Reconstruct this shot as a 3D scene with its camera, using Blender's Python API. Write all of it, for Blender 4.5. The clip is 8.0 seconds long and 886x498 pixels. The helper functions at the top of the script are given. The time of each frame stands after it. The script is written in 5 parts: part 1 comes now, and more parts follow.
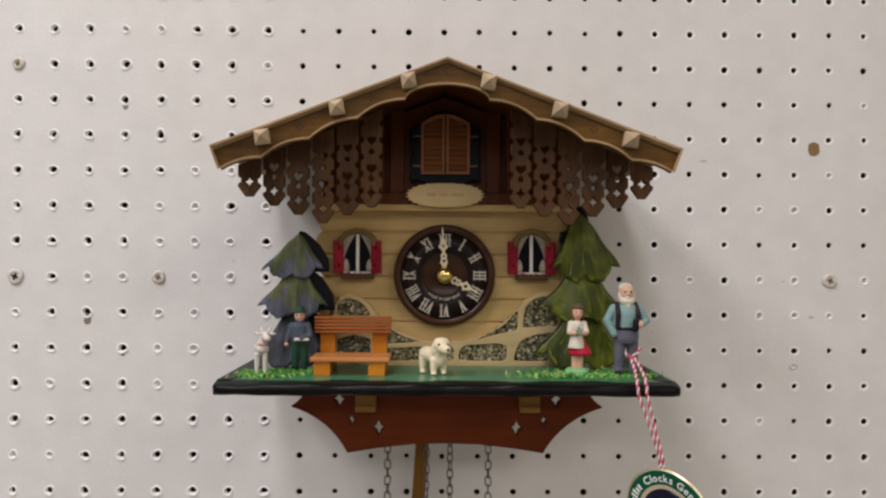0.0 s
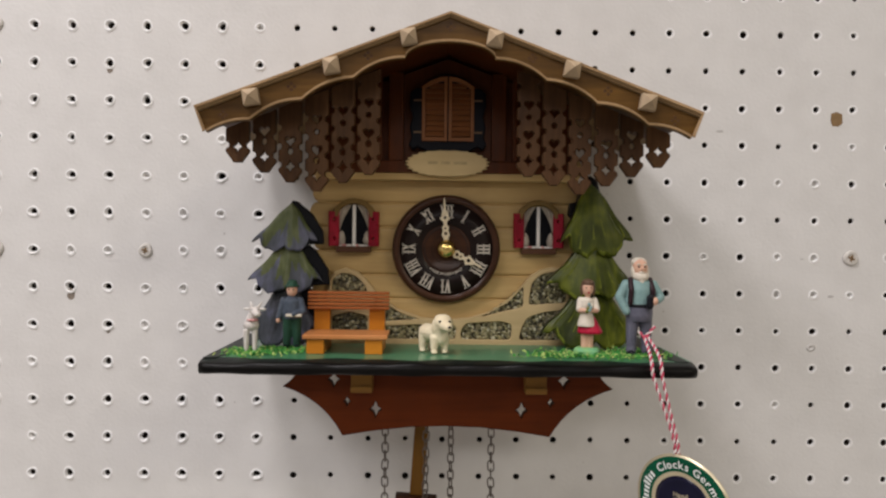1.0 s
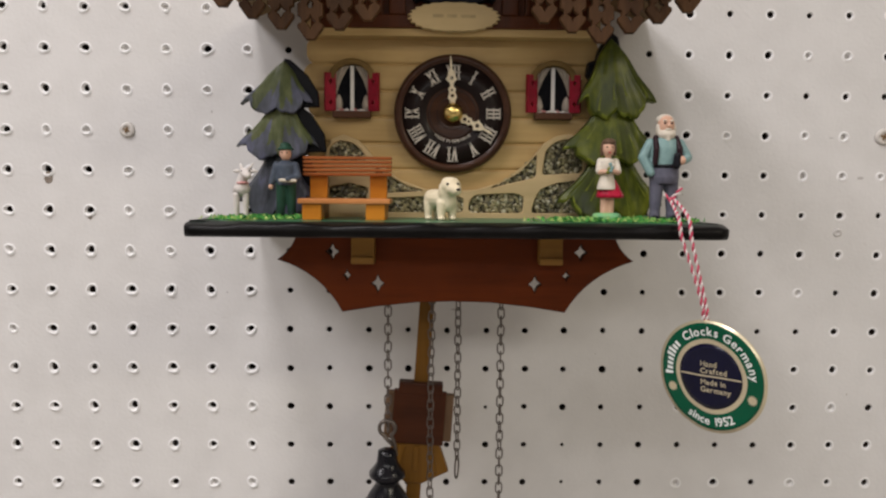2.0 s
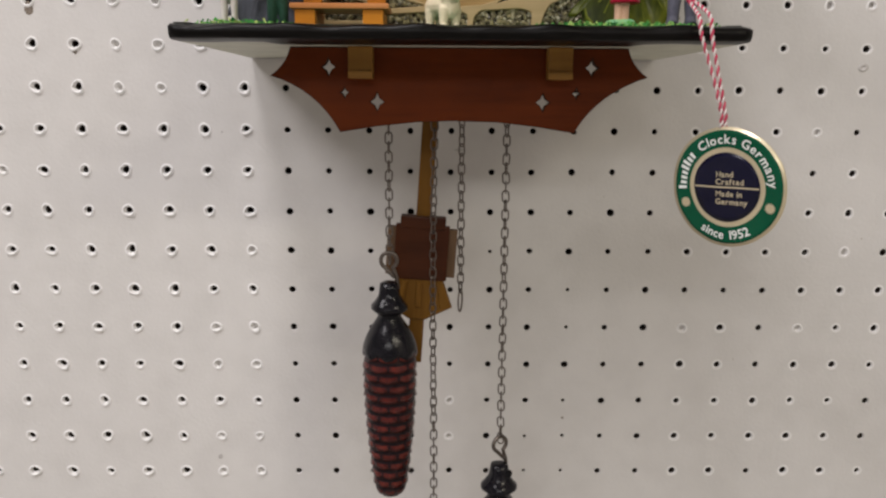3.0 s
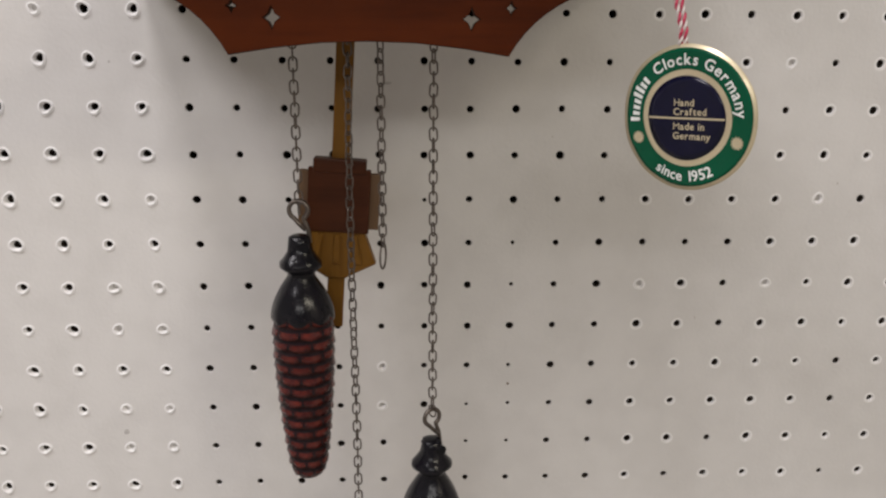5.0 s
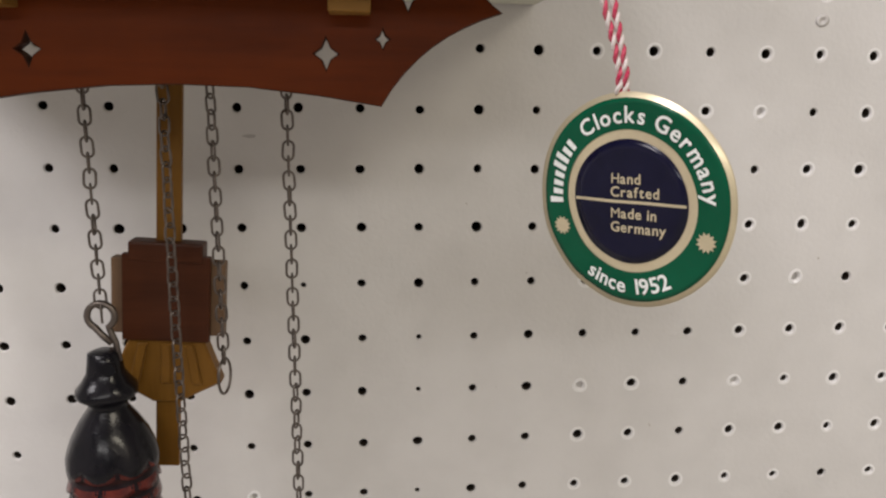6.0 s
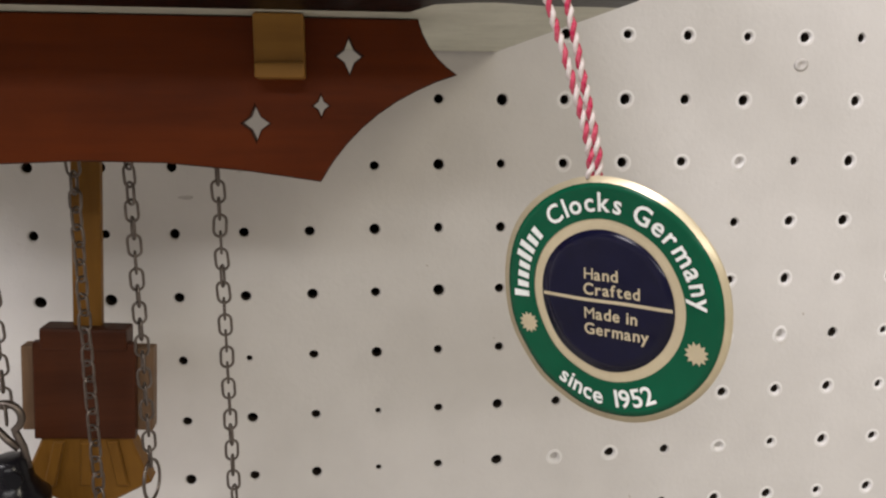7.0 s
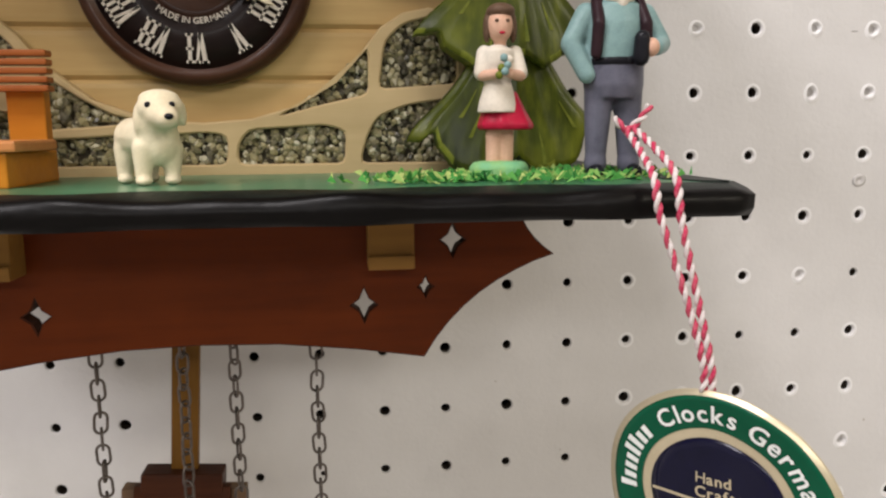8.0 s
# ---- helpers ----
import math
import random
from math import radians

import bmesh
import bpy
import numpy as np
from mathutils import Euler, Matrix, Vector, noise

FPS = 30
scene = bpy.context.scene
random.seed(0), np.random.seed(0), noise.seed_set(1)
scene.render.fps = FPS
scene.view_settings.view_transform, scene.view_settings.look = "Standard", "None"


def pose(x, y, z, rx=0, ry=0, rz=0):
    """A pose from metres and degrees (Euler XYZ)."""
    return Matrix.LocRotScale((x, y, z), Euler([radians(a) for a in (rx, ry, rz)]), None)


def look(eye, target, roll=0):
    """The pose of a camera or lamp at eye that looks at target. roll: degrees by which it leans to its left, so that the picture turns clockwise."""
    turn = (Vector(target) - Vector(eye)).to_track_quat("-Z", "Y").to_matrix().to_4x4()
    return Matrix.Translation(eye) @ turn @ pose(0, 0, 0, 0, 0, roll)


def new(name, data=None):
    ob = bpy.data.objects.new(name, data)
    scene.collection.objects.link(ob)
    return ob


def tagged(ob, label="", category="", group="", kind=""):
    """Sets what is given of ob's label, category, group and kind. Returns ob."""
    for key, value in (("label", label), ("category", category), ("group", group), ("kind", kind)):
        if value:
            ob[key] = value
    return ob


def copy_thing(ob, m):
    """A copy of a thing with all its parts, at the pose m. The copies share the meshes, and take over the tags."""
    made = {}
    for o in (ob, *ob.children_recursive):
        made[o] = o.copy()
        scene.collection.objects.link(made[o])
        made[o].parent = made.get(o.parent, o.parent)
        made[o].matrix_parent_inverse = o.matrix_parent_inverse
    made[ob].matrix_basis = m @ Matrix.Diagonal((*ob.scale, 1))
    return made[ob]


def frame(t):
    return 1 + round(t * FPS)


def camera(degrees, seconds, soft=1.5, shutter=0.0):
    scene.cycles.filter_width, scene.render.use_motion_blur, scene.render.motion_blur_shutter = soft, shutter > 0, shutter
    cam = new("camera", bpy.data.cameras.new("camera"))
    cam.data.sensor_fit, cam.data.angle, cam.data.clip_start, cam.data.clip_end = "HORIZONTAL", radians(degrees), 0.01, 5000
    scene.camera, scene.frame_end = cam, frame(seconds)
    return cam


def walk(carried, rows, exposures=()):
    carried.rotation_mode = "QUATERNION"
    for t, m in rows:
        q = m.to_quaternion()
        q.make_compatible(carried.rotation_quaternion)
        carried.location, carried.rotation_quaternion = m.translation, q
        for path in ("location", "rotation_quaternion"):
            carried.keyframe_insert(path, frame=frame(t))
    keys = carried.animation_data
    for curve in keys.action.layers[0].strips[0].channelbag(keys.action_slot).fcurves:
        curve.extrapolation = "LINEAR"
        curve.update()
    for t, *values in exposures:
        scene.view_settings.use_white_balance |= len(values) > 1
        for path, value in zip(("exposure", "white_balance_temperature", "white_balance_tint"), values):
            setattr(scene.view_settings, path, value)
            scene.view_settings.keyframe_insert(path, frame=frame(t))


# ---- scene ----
import collections

cam = camera(61.3, 8.0, 2.3)
# seconds, place in metres, turn in degrees
ROWS = [
    (0.0, -0.0065, -0.5375, 1.4379, 90.78, -0.34, -0.69),
    (0.5, -0.0066, -0.5325, 1.4386, 90.51, -0.50, -0.65),
    (1.0, -0.0067, -0.5111, 1.4323, 89.42, -0.66, -0.64),
    (2.3, -0.0126, -0.4746, 1.3742, 83.57, -0.43, -1.04),
    (2.5, -0.0105, -0.4715, 1.3666, 82.07, -0.47, -0.73),
    (3.0, -0.0100, -0.4698, 1.3408, 78.76, -0.32, -0.59),
    (3.5, -0.0100, -0.4678, 1.3106, 75.92, -0.17, -0.65),
    (3.8, -0.0105, -0.4621, 1.2949, 74.71, -0.20, -0.92),
    (4.0, -0.0087, -0.4598, 1.2858, 74.19, -0.15, -0.96),
    (4.2, -0.0093, -0.4563, 1.2786, 74.44, -0.26, -1.33),
    (4.5, 0.0005, -0.4469, 1.2997, 74.34, -0.30, -1.36),
    (5.0, 0.0156, -0.4165, 1.3275, 75.17, -0.40, -2.72),
    (5.2, 0.0252, -0.3953, 1.3289, 75.89, -0.59, -3.35),
    (6.5, 0.0590, -0.2984, 1.3340, 78.76, -0.37, -7.48),
    (7.0, 0.0609, -0.2935, 1.3433, 79.48, -0.11, -8.23),
    (7.5, 0.0608, -0.2930, 1.3635, 80.19, 0.19, -7.93),
    (7.7, 0.0536, -0.2951, 1.3708, 80.81, 0.25, -7.34),
    (8.0, 0.0388, -0.2920, 1.3845, 80.96, 0.50, -7.25),
]
EXPOSURES = [(0.0, 0.06), (1.0, 0.07), (2.5, 0.16), (3.5, 0.07), (4.5, 0.04), (5.2, 0.18), (6.5, 0.42), (8.0, 0.5)]
walk(cam, [(t, pose(x, y, z, rx, ry, rz)) for t, x, y, z, rx, ry, rz in ROWS], EXPOSURES)

# ---- light ----
world = bpy.data.worlds.new("shop_air")
world.use_nodes = True
scene.world = world
world.node_tree.nodes["Background"].inputs[0].default_value = (0.9, 0.95, 1.0, 1)
world.node_tree.nodes["Background"].inputs[1].default_value = 0.05


def area_lamp(name, eye, target, wide, high, watts, colour):
    data = bpy.data.lights.new(name, "AREA")
    data.shape, data.size, data.size_y, data.energy, data.color = "RECTANGLE", wide, high, watts, colour
    lamp = new(name, data)
    lamp.matrix_world = look(eye, target)
    return lamp


# the shop's ceiling fixtures: one tube over the clock, rows further off
LAMPS = [
    ("ceiling_lamp_near", (-0.30, -0.66, 2.68), 0.3, 0.7, 11.5, (1.0, 0.95, 0.96)),
    ("ceiling_lamp_left", (-1.2, -1.05, 2.68), 0.7, 1.0, 24.0, (1.0, 0.95, 0.98)),
    ("ceiling_lamp_right", (1.8, -2.2, 2.68), 1.2, 0.5, 27.0, (1.0, 0.91, 0.74)),
    # unseen row added as frontal fill to weaken the shadow under the clock
    ("ceiling_fill_rear", (-0.3, -3.6, 2.68), 2.6, 0.9, 53.0, (0.98, 0.95, 0.93)),
]
for name, eye, wide, long, watts, colour in LAMPS:
    area_lamp(name, eye, (eye[0], eye[1] + 0.0001, 0.0), wide, long, watts, colour)


# ---- materials ----
class Mat:
    """A small writer of node materials."""

    def __init__(self, name, rough=0.5, metal=0.0, coat=0.0):
        self.m = bpy.data.materials.new(name)
        self.m.use_nodes = True
        self.t = self.m.node_tree
        self.b = self.t.nodes["Principled BSDF"]
        self.b.inputs["Roughness"].default_value = rough
        self.b.inputs["Metallic"].default_value = metal
        self.b.inputs["Coat Weight"].default_value = coat * 0.3
        self.b.inputs["Specular IOR Level"].default_value = 0.12
        self.b.inputs["Coat Roughness"].default_value = 0.15

    def node(self, kind, **sets):
        n = self.t.nodes.new(kind)
        for key, value in sets.items():
            n.inputs[key].default_value = value
        return n

    def link(self, a, b):
        self.t.links.new(a, b)

    def coords(self, stretch=(1, 1, 1)):
        c = self.node("ShaderNodeTexCoord")
        mp = self.node("ShaderNodeMapping")
        mp.inputs["Scale"].default_value = stretch
        self.link(c.outputs["Object"], mp.inputs["Vector"])
        return mp.outputs["Vector"]

    def noise(self, vec, scale, detail=4, rough=0.55):
        n = self.node("ShaderNodeTexNoise", Scale=scale, Detail=detail, Roughness=rough)
        self.link(vec, n.inputs["Vector"])
        return n.outputs["Fac"]

    def ramp(self, fac, stops):
        r = self.node("ShaderNodeValToRGB")
        els = r.color_ramp.elements
        while len(els) < len(stops):
            els.new(0.5)
        for el, (p, c) in zip(els, stops):
            el.position, el.color = p, (*c, 1)
        self.link(fac, r.inputs["Fac"])
        return r.outputs["Color"]

    def mix(self, a, b, fac, how="MIX"):
        n = self.t.nodes.new("ShaderNodeMix")
        n.data_type, n.blend_type = "RGBA", how
        if isinstance(fac, (int, float)):
            n.inputs[0].default_value = fac
        else:
            self.link(fac, n.inputs[0])
        for slot, v in ((6, a), (7, b)):
            if isinstance(v, tuple):
                n.inputs[slot].default_value = (*v, 1)
            else:
                self.link(v, n.inputs[slot])
        return n.outputs[2]

    def vary(self, colour, amount, island=False):
        """Brightness of piece against piece."""
        if island:
            r = self.node("ShaderNodeNewGeometry").outputs["Random Per Island"]
        else:
            r = self.node("ShaderNodeObjectInfo").outputs["Random"]
        mr = self.node("ShaderNodeMapRange")
        mr.inputs["To Min"].default_value, mr.inputs["To Max"].default_value = 1 - amount, 1 + amount
        self.link(r, mr.inputs["Value"])
        n = self.node("ShaderNodeHueSaturation")
        self.link(mr.outputs["Result"], n.inputs["Value"])
        self.link(colour, n.inputs["Color"])
        return n.outputs["Color"]

    def bump(self, fac, strength, distance):
        n = self.node("ShaderNodeBump", Strength=strength, Distance=distance)
        self.link(fac, n.inputs["Height"])
        self.link(n.outputs["Normal"], self.b.inputs["Normal"])

    def colour(self, c):
        if isinstance(c, tuple):
            self.b.inputs["Base Color"].default_value = (*c, 1)
        else:
            self.link(c, self.b.inputs["Base Color"])

    def gloss(self, fac, low, high):
        mr = self.node("ShaderNodeMapRange")
        mr.inputs["To Min"].default_value, mr.inputs["To Max"].default_value = low, high
        self.link(fac, mr.inputs["Value"])
        self.link(mr.outputs["Result"], self.b.inputs["Roughness"])


def wood(name, light, dark, along="x", grain=1.0, rough=0.45, coat=0.0, vary=0.0):
    k = Mat(name, rough, 0, coat)
    stretch = {"x": (0.08, 1, 1), "z": (1, 1, 0.08), "y": (1, 0.08, 1)}[along]
    v = k.coords(stretch)
    streak = k.noise(v, 420 * grain, 5, 0.6)
    broad = k.noise(v, 75 * grain, 3)
    spot = k.noise(k.coords(), 55, 3)
    c = k.ramp(streak, [(0.3, dark), (0.7, light)])
    c2 = k.ramp(broad, [(0.3, tuple(a * 0.72 for a in dark)), (0.72, tuple(min(1, a * 1.15) for a in light))])
    c = k.mix(c, c2, 0.5)
    c = k.mix(c, k.ramp(spot, [(0.35, tuple(a * 0.8 for a in dark)), (0.75, light)]), 0.25)
    if vary:
        c = k.vary(c, vary)
    k.colour(c)
    k.gloss(broad, rough - 0.08, rough + 0.12)
    k.bump(streak, 0.25, 0.0004)
    return k.m


def paint(name, base, other=None, scale=160, rough=0.4, coat=0.0, bump=0.15, fac=0.5, vary=0.0, island=False):
    k = Mat(name, rough, 0, coat)
    v = k.coords()
    broad, fine = k.noise(v, scale, 4), k.noise(v, scale * 7, 3)
    other = other or tuple(a * 0.7 for a in base)
    c = k.ramp(broad, [(0.36, other), (0.36 + 0.3 * (1.5 - fac), base)])
    c = k.mix(c, k.ramp(fine, [(0.3, tuple(a * 0.8 for a in base)), (0.7, tuple(min(1, a * 1.12) for a in base))]), 0.3)
    if vary:
        c = k.vary(c, vary, island)
    k.colour(c)
    k.gloss(fine, rough - 0.08, rough + 0.1)
    k.bump(broad, bump, 0.0006)
    return k.m


def metal(name, base, rough, dirt=(0.05, 0.04, 0.035), amount=0.35):
    k = Mat(name, rough, 1.0)
    v = k.coords()
    n = k.noise(v, 350, 4)
    k.colour(k.mix(k.ramp(n, [(0.35, dirt), (0.62, base)]), base, 1 - amount))
    k.gloss(n, rough + 0.15, rough - 0.05)
    return k.m


def board_paint():
    """Brushed-on white paint with dents, specks and grey rubs."""
    k = Mat("white_board_paint", 0.5)
    v = k.coords()
    broad, mid = k.noise(v, 5, 4), k.noise(v, 40, 5)
    fine = k.noise(v, 420, 3)
    rub = k.noise(k.coords((1, 1, 2.6)), 22, 5, 0.65)
    c = k.ramp(broad, [(0.3, (0.61, 0.595, 0.575)), (0.7, (0.67, 0.655, 0.635))])
    c = k.mix(c, k.ramp(mid, [(0.3, (0.58, 0.565, 0.55)), (0.6, (0.67, 0.655, 0.64))]), 0.4)
    c = k.mix(c, (0.5, 0.48, 0.45), k.ramp(rub, [(0.69, (0, 0, 0)), (0.78, (0.55, 0.55, 0.55))]))
    speck = k.noise(v, 130, 2)
    c = k.mix(c, (0.36, 0.32, 0.27), k.ramp(speck, [(0.765, (0, 0, 0)), (0.79, (0.8, 0.8, 0.8))]))
    k.colour(c)
    k.gloss(mid, 0.42, 0.6)
    h = k.mix(k.ramp(mid, [(0.2, (0, 0, 0)), (0.8, (1, 1, 1))]), k.ramp(fine, [(0.2, (0, 0, 0)), (0.8, (1, 1, 1))]), 0.35)
    k.bump(h, 0.3, 0.0012)
    return k.m


M_BOARD = board_paint()
# raised paint round the holes, whitened for the highlight along its ridge
M_RIM = paint("lit_paint_ring", (0.82, 0.81, 0.8), (0.74, 0.73, 0.72), 300, 0.4)
M_PLUG = paint("filler_paint", (0.56, 0.54, 0.52), (0.66, 0.64, 0.62), 300, 0.6)
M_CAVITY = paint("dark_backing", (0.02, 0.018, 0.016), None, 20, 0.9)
M_ROOM = paint("room_wall_paint", (0.56, 0.54, 0.52), (0.5, 0.48, 0.46), 3, 0.8)
M_FLOOR = paint("floor_lino", (0.42, 0.4, 0.38), (0.35, 0.33, 0.31), 6, 0.6)
M_STUD = wood("pale_stud_wood", (0.52, 0.4, 0.27), (0.36, 0.26, 0.16), "z", 1.0, 0.5)
M_FASCIA = wood("stained_fascia_wood", (0.165, 0.082, 0.018), (0.052, 0.024, 0.006), "x", 1.0, 0.42, 0.15)
M_EDGE = wood("pale_edge_wood", (0.42, 0.28, 0.15), (0.23, 0.14, 0.065), "x", 1.0, 0.5)
M_SHINGLE = wood("roof_board_wood", (0.3, 0.2, 0.1), (0.2, 0.13, 0.06), "y", 1.0, 0.5)
M_SLAT = wood("fretwork_wood", (0.125, 0.062, 0.027), (0.04, 0.018, 0.009), "z", 1.0, 0.45, 0.1, 0.15)
M_GABLE = wood("dark_gable_wood", (0.105, 0.027, 0.006), (0.042, 0.0105, 0.0025), "z", 1.0, 0.4, 0.2)
M_LOUVRE = wood("door_wood", (0.31, 0.125, 0.048), (0.18, 0.066, 0.023), "x", 1.0, 0.42, 0.1)
M_IRON = paint("blue_black_paint", (0.006, 0.006, 0.01), None, 200, 0.5)
M_SIGN = wood("cream_plate_wood", (0.66, 0.5, 0.27), (0.56, 0.41, 0.2), "x", 0.7, 0.45)
M_SIGNMARK = paint("faded_print", (0.5, 0.38, 0.2), None, 300, 0.6)
M_PLANK = wood("pine_plank_wood", (0.6, 0.42, 0.19), (0.47, 0.31, 0.125), "x", 0.8, 0.42, 0.15, 0.05)
M_OVERLAY = wood("cream_overlay_wood", (0.62, 0.47, 0.26), (0.52, 0.38, 0.19), "x", 0.8, 0.5)
M_CASE = wood("case_wood", (0.3, 0.2, 0.1), (0.2, 0.13, 0.06), "y", 1.0, 0.5)
M_DIALRING = wood("dial_ring_wood", (0.085, 0.035, 0.018), (0.035, 0.015, 0.009), "x", 1.2, 0.3, 0.4)
M_DIAL = wood("dial_face_wood", (0.02, 0.011, 0.009), (0.01, 0.006, 0.006), "x", 1.2, 0.4, 0.2)
M_DIALMID = wood("dial_centre_wood", (0.06, 0.028, 0.017), (0.028, 0.013, 0.01), "x", 1.2, 0.35, 0.3)
M_NUMERAL = paint("numeral_cream", (0.66, 0.6, 0.52), (0.55, 0.49, 0.42), 500, 0.45)
M_HAND = paint("hand_cream", (0.78, 0.68, 0.5), (0.66, 0.55, 0.38), 500, 0.4)
M_BRASS = metal("polished_brass", (0.83, 0.62, 0.22), 0.16, (0.4, 0.28, 0.08), 0.2)
M_RED = paint("red_shutter_paint", (0.3, 0.008, 0.026), (0.19, 0.006, 0.016), 260, 0.35, 0.2)
M_ARCH = wood("window_arch_wood", (0.25, 0.16, 0.055), (0.14, 0.085, 0.03), "x", 1.2, 0.5)
M_GLASS = paint("black_pane", (0.006, 0.006, 0.008), None, 200, 0.12)
M_CURTAIN = paint("curtain_white", (0.46, 0.4, 0.33), (0.32, 0.27, 0.22), 350, 0.7)
M_WHITE = paint("white_enamel", (0.75, 0.72, 0.68), (0.65, 0.62, 0.58), 300, 0.4)
M_BOX = wood("flower_box_wood", (0.13, 0.06, 0.03), (0.07, 0.03, 0.018), "x", 1.2, 0.45)
M_PINK = paint("pink_blossom", (0.6, 0.3, 0.28), (0.45, 0.2, 0.2), 500, 0.5)


def gravel():
    k = Mat("grey_green_gravel", 0.3, 0, 0.8)
    r = k.node("ShaderNodeNewGeometry").outputs["Random Per Island"]
    c = k.ramp(r, [(0.0, (0.03, 0.026, 0.016)), (0.3, (0.13, 0.11, 0.05)), (0.55, (0.24, 0.21, 0.1)), (0.8, (0.42, 0.36, 0.17)), (1.0, (0.74, 0.7, 0.52))])
    n = k.noise(k.coords(), 900, 3)
    k.colour(k.mix(c, k.ramp(n, [(0.3, (0.06, 0.05, 0.04)), (0.7, (0.36, 0.33, 0.25))]), 0.3))
    return k.m


M_GRAVEL = gravel()
M_GROUT = paint("gravel_bed", (0.07, 0.06, 0.042), None, 500, 0.8)


def lawn():
    """Green paint rubbed through to black along its borders."""
    k = Mat("green_base_paint", 0.3, 0, 0.5)
    k.b.inputs["Specular IOR Level"].default_value = 0.5
    v = k.coords()
    n, fine = k.noise(k.coords((0.4, 1.4, 1)), 60, 4), k.noise(v, 600, 3)
    c = k.ramp(n, [(0.3, (0.022, 0.11, 0.055)), (0.6, (0.05, 0.21, 0.105)), (0.85, (0.14, 0.33, 0.19))])
    k.colour(k.mix(c, k.ramp(fine, [(0.3, (0.02, 0.1, 0.05)), (0.7, (0.09, 0.24, 0.14))]), 0.3))
    k.bump(fine, 0.2, 0.0004)
    return k.m


M_LAWN = lawn()
M_BLACK = paint("black_lacquer", (0.0025, 0.0022, 0.002), (0.006, 0.005, 0.0045), 90, 0.36, 0.05, 0.5)
M_UNDER = paint("pale_base_underside", (0.62, 0.62, 0.52), (0.5, 0.5, 0.41), 60, 0.5)
M_BLACKRUB = paint("rubbed_black_lacquer", (0.011, 0.016, 0.013), (0.003, 0.004, 0.004), 90, 0.42, 0.1)
M_APRON = wood("mahogany_wood", (0.145, 0.028, 0.0035), (0.072, 0.0125, 0.0018), "x", 0.7, 0.36, 0.12)
M_APRONEDGE = wood("mahogany_edge", (0.07, 0.02, 0.009), (0.035, 0.012, 0.006), "x", 1, 0.5)
M_PEG = wood("ochre_peg_wood", (0.33, 0.17, 0.04), (0.21, 0.1, 0.024), "x", 0.8, 0.45)
M_BENCH = wood("orange_bench_wood", (0.6, 0.225, 0.022), (0.44, 0.14, 0.012), "x", 0.8, 0.33, 0.35)
M_BENCHTOP = wood("ribbed_bench_wood", (0.46, 0.155, 0.045), (0.31, 0.085, 0.022), "x", 0.8, 0.36, 0.3)
M_SEAT = wood("bench_seat_wood", (0.62, 0.27, 0.1), (0.48, 0.17, 0.05), "x", 0.8, 0.34, 0.3)


def foliage(name, low, mid, high):
    k = Mat(name, 0.36, 0, 0.25)
    streak = k.noise(k.coords((1, 1, 0.22)), 170, 6, 0.66)
    broad = k.noise(k.coords(), 45, 3)
    c = k.ramp(streak, [(0.36, low), (0.52, mid), (0.68, high)])
    k.colour(k.mix(c, k.ramp(broad, [(0.36, low), (0.54, mid), (0.72, high)]), 0.6))
    k.bump(streak, 0.35, 0.0008)
    return k.m


M_FIRGREEN = foliage("olive_fir_paint", (0.014, 0.02, 0.004), (0.066, 0.082, 0.01), (0.22, 0.24, 0.022))
M_FIRBLUE = foliage("blue_fir_paint", (0.028, 0.032, 0.034), (0.08, 0.086, 0.105), (0.18, 0.18, 0.3))
M_FIRMIX = foliage("grey_green_fir_paint", (0.022, 0.028, 0.012), (0.085, 0.1, 0.038), (0.19, 0.2, 0.11))
# blue fir paint darkened: shade painted into the lowest tier
M_FIRSHADE = foliage("shaded_blue_fir_paint", (0.02, 0.022, 0.024), (0.06, 0.064, 0.075), (0.13, 0.13, 0.19))
M_FIRTIP = paint("yellow_green_tip", (0.2, 0.22, 0.03), (0.09, 0.12, 0.015), 500, 0.4)
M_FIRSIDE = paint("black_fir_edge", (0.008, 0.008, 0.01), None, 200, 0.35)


def blades():
    k = Mat("green_grass_flock", 0.6)
    r = k.node("ShaderNodeNewGeometry").outputs["Random Per Island"]
    k.colour(k.ramp(r, [(0.0, (0.02, 0.13, 0.03)), (0.4, (0.07, 0.3, 0.06)), (0.7, (0.2, 0.42, 0.1)), (1.0, (0.55, 0.58, 0.2))]))
    return k.m


M_GRASS = blades()
M_SKIN = paint("figure_flesh", (0.7, 0.44, 0.32), (0.6, 0.35, 0.24), 300, 0.4, 0.1, 0.05)
M_HAIR = paint("figure_brown_hair", (0.14, 0.085, 0.055), None, 400, 0.45)
M_CREAM = paint("figure_cream", (0.72, 0.66, 0.56), (0.6, 0.53, 0.43), 200, 0.45, 0.1, 0.05)
M_MAGENTA = paint("figure_crimson", (0.48, 0.015, 0.05), (0.32, 0.01, 0.03), 300, 0.35, 0.15, 0.05)
M_TEAL = paint("figure_pale_teal", (0.24, 0.37, 0.36), (0.18, 0.29, 0.29), 250, 0.36, 0.2, 0.08)
M_SLATE = paint("figure_slate_grey", (0.135, 0.135, 0.175), (0.09, 0.09, 0.12), 250, 0.36, 0.2, 0.08)
M_MAROON = paint("figure_maroon", (0.032, 0.016, 0.02), None, 300, 0.4, 0.1)
M_DARK = paint("figure_black", (0.012, 0.012, 0.016), None, 300, 0.35, 0.2)
M_FOOTGREEN = paint("figure_mint_base", (0.16, 0.42, 0.22), (0.28, 0.46, 0.14), 200, 0.5)
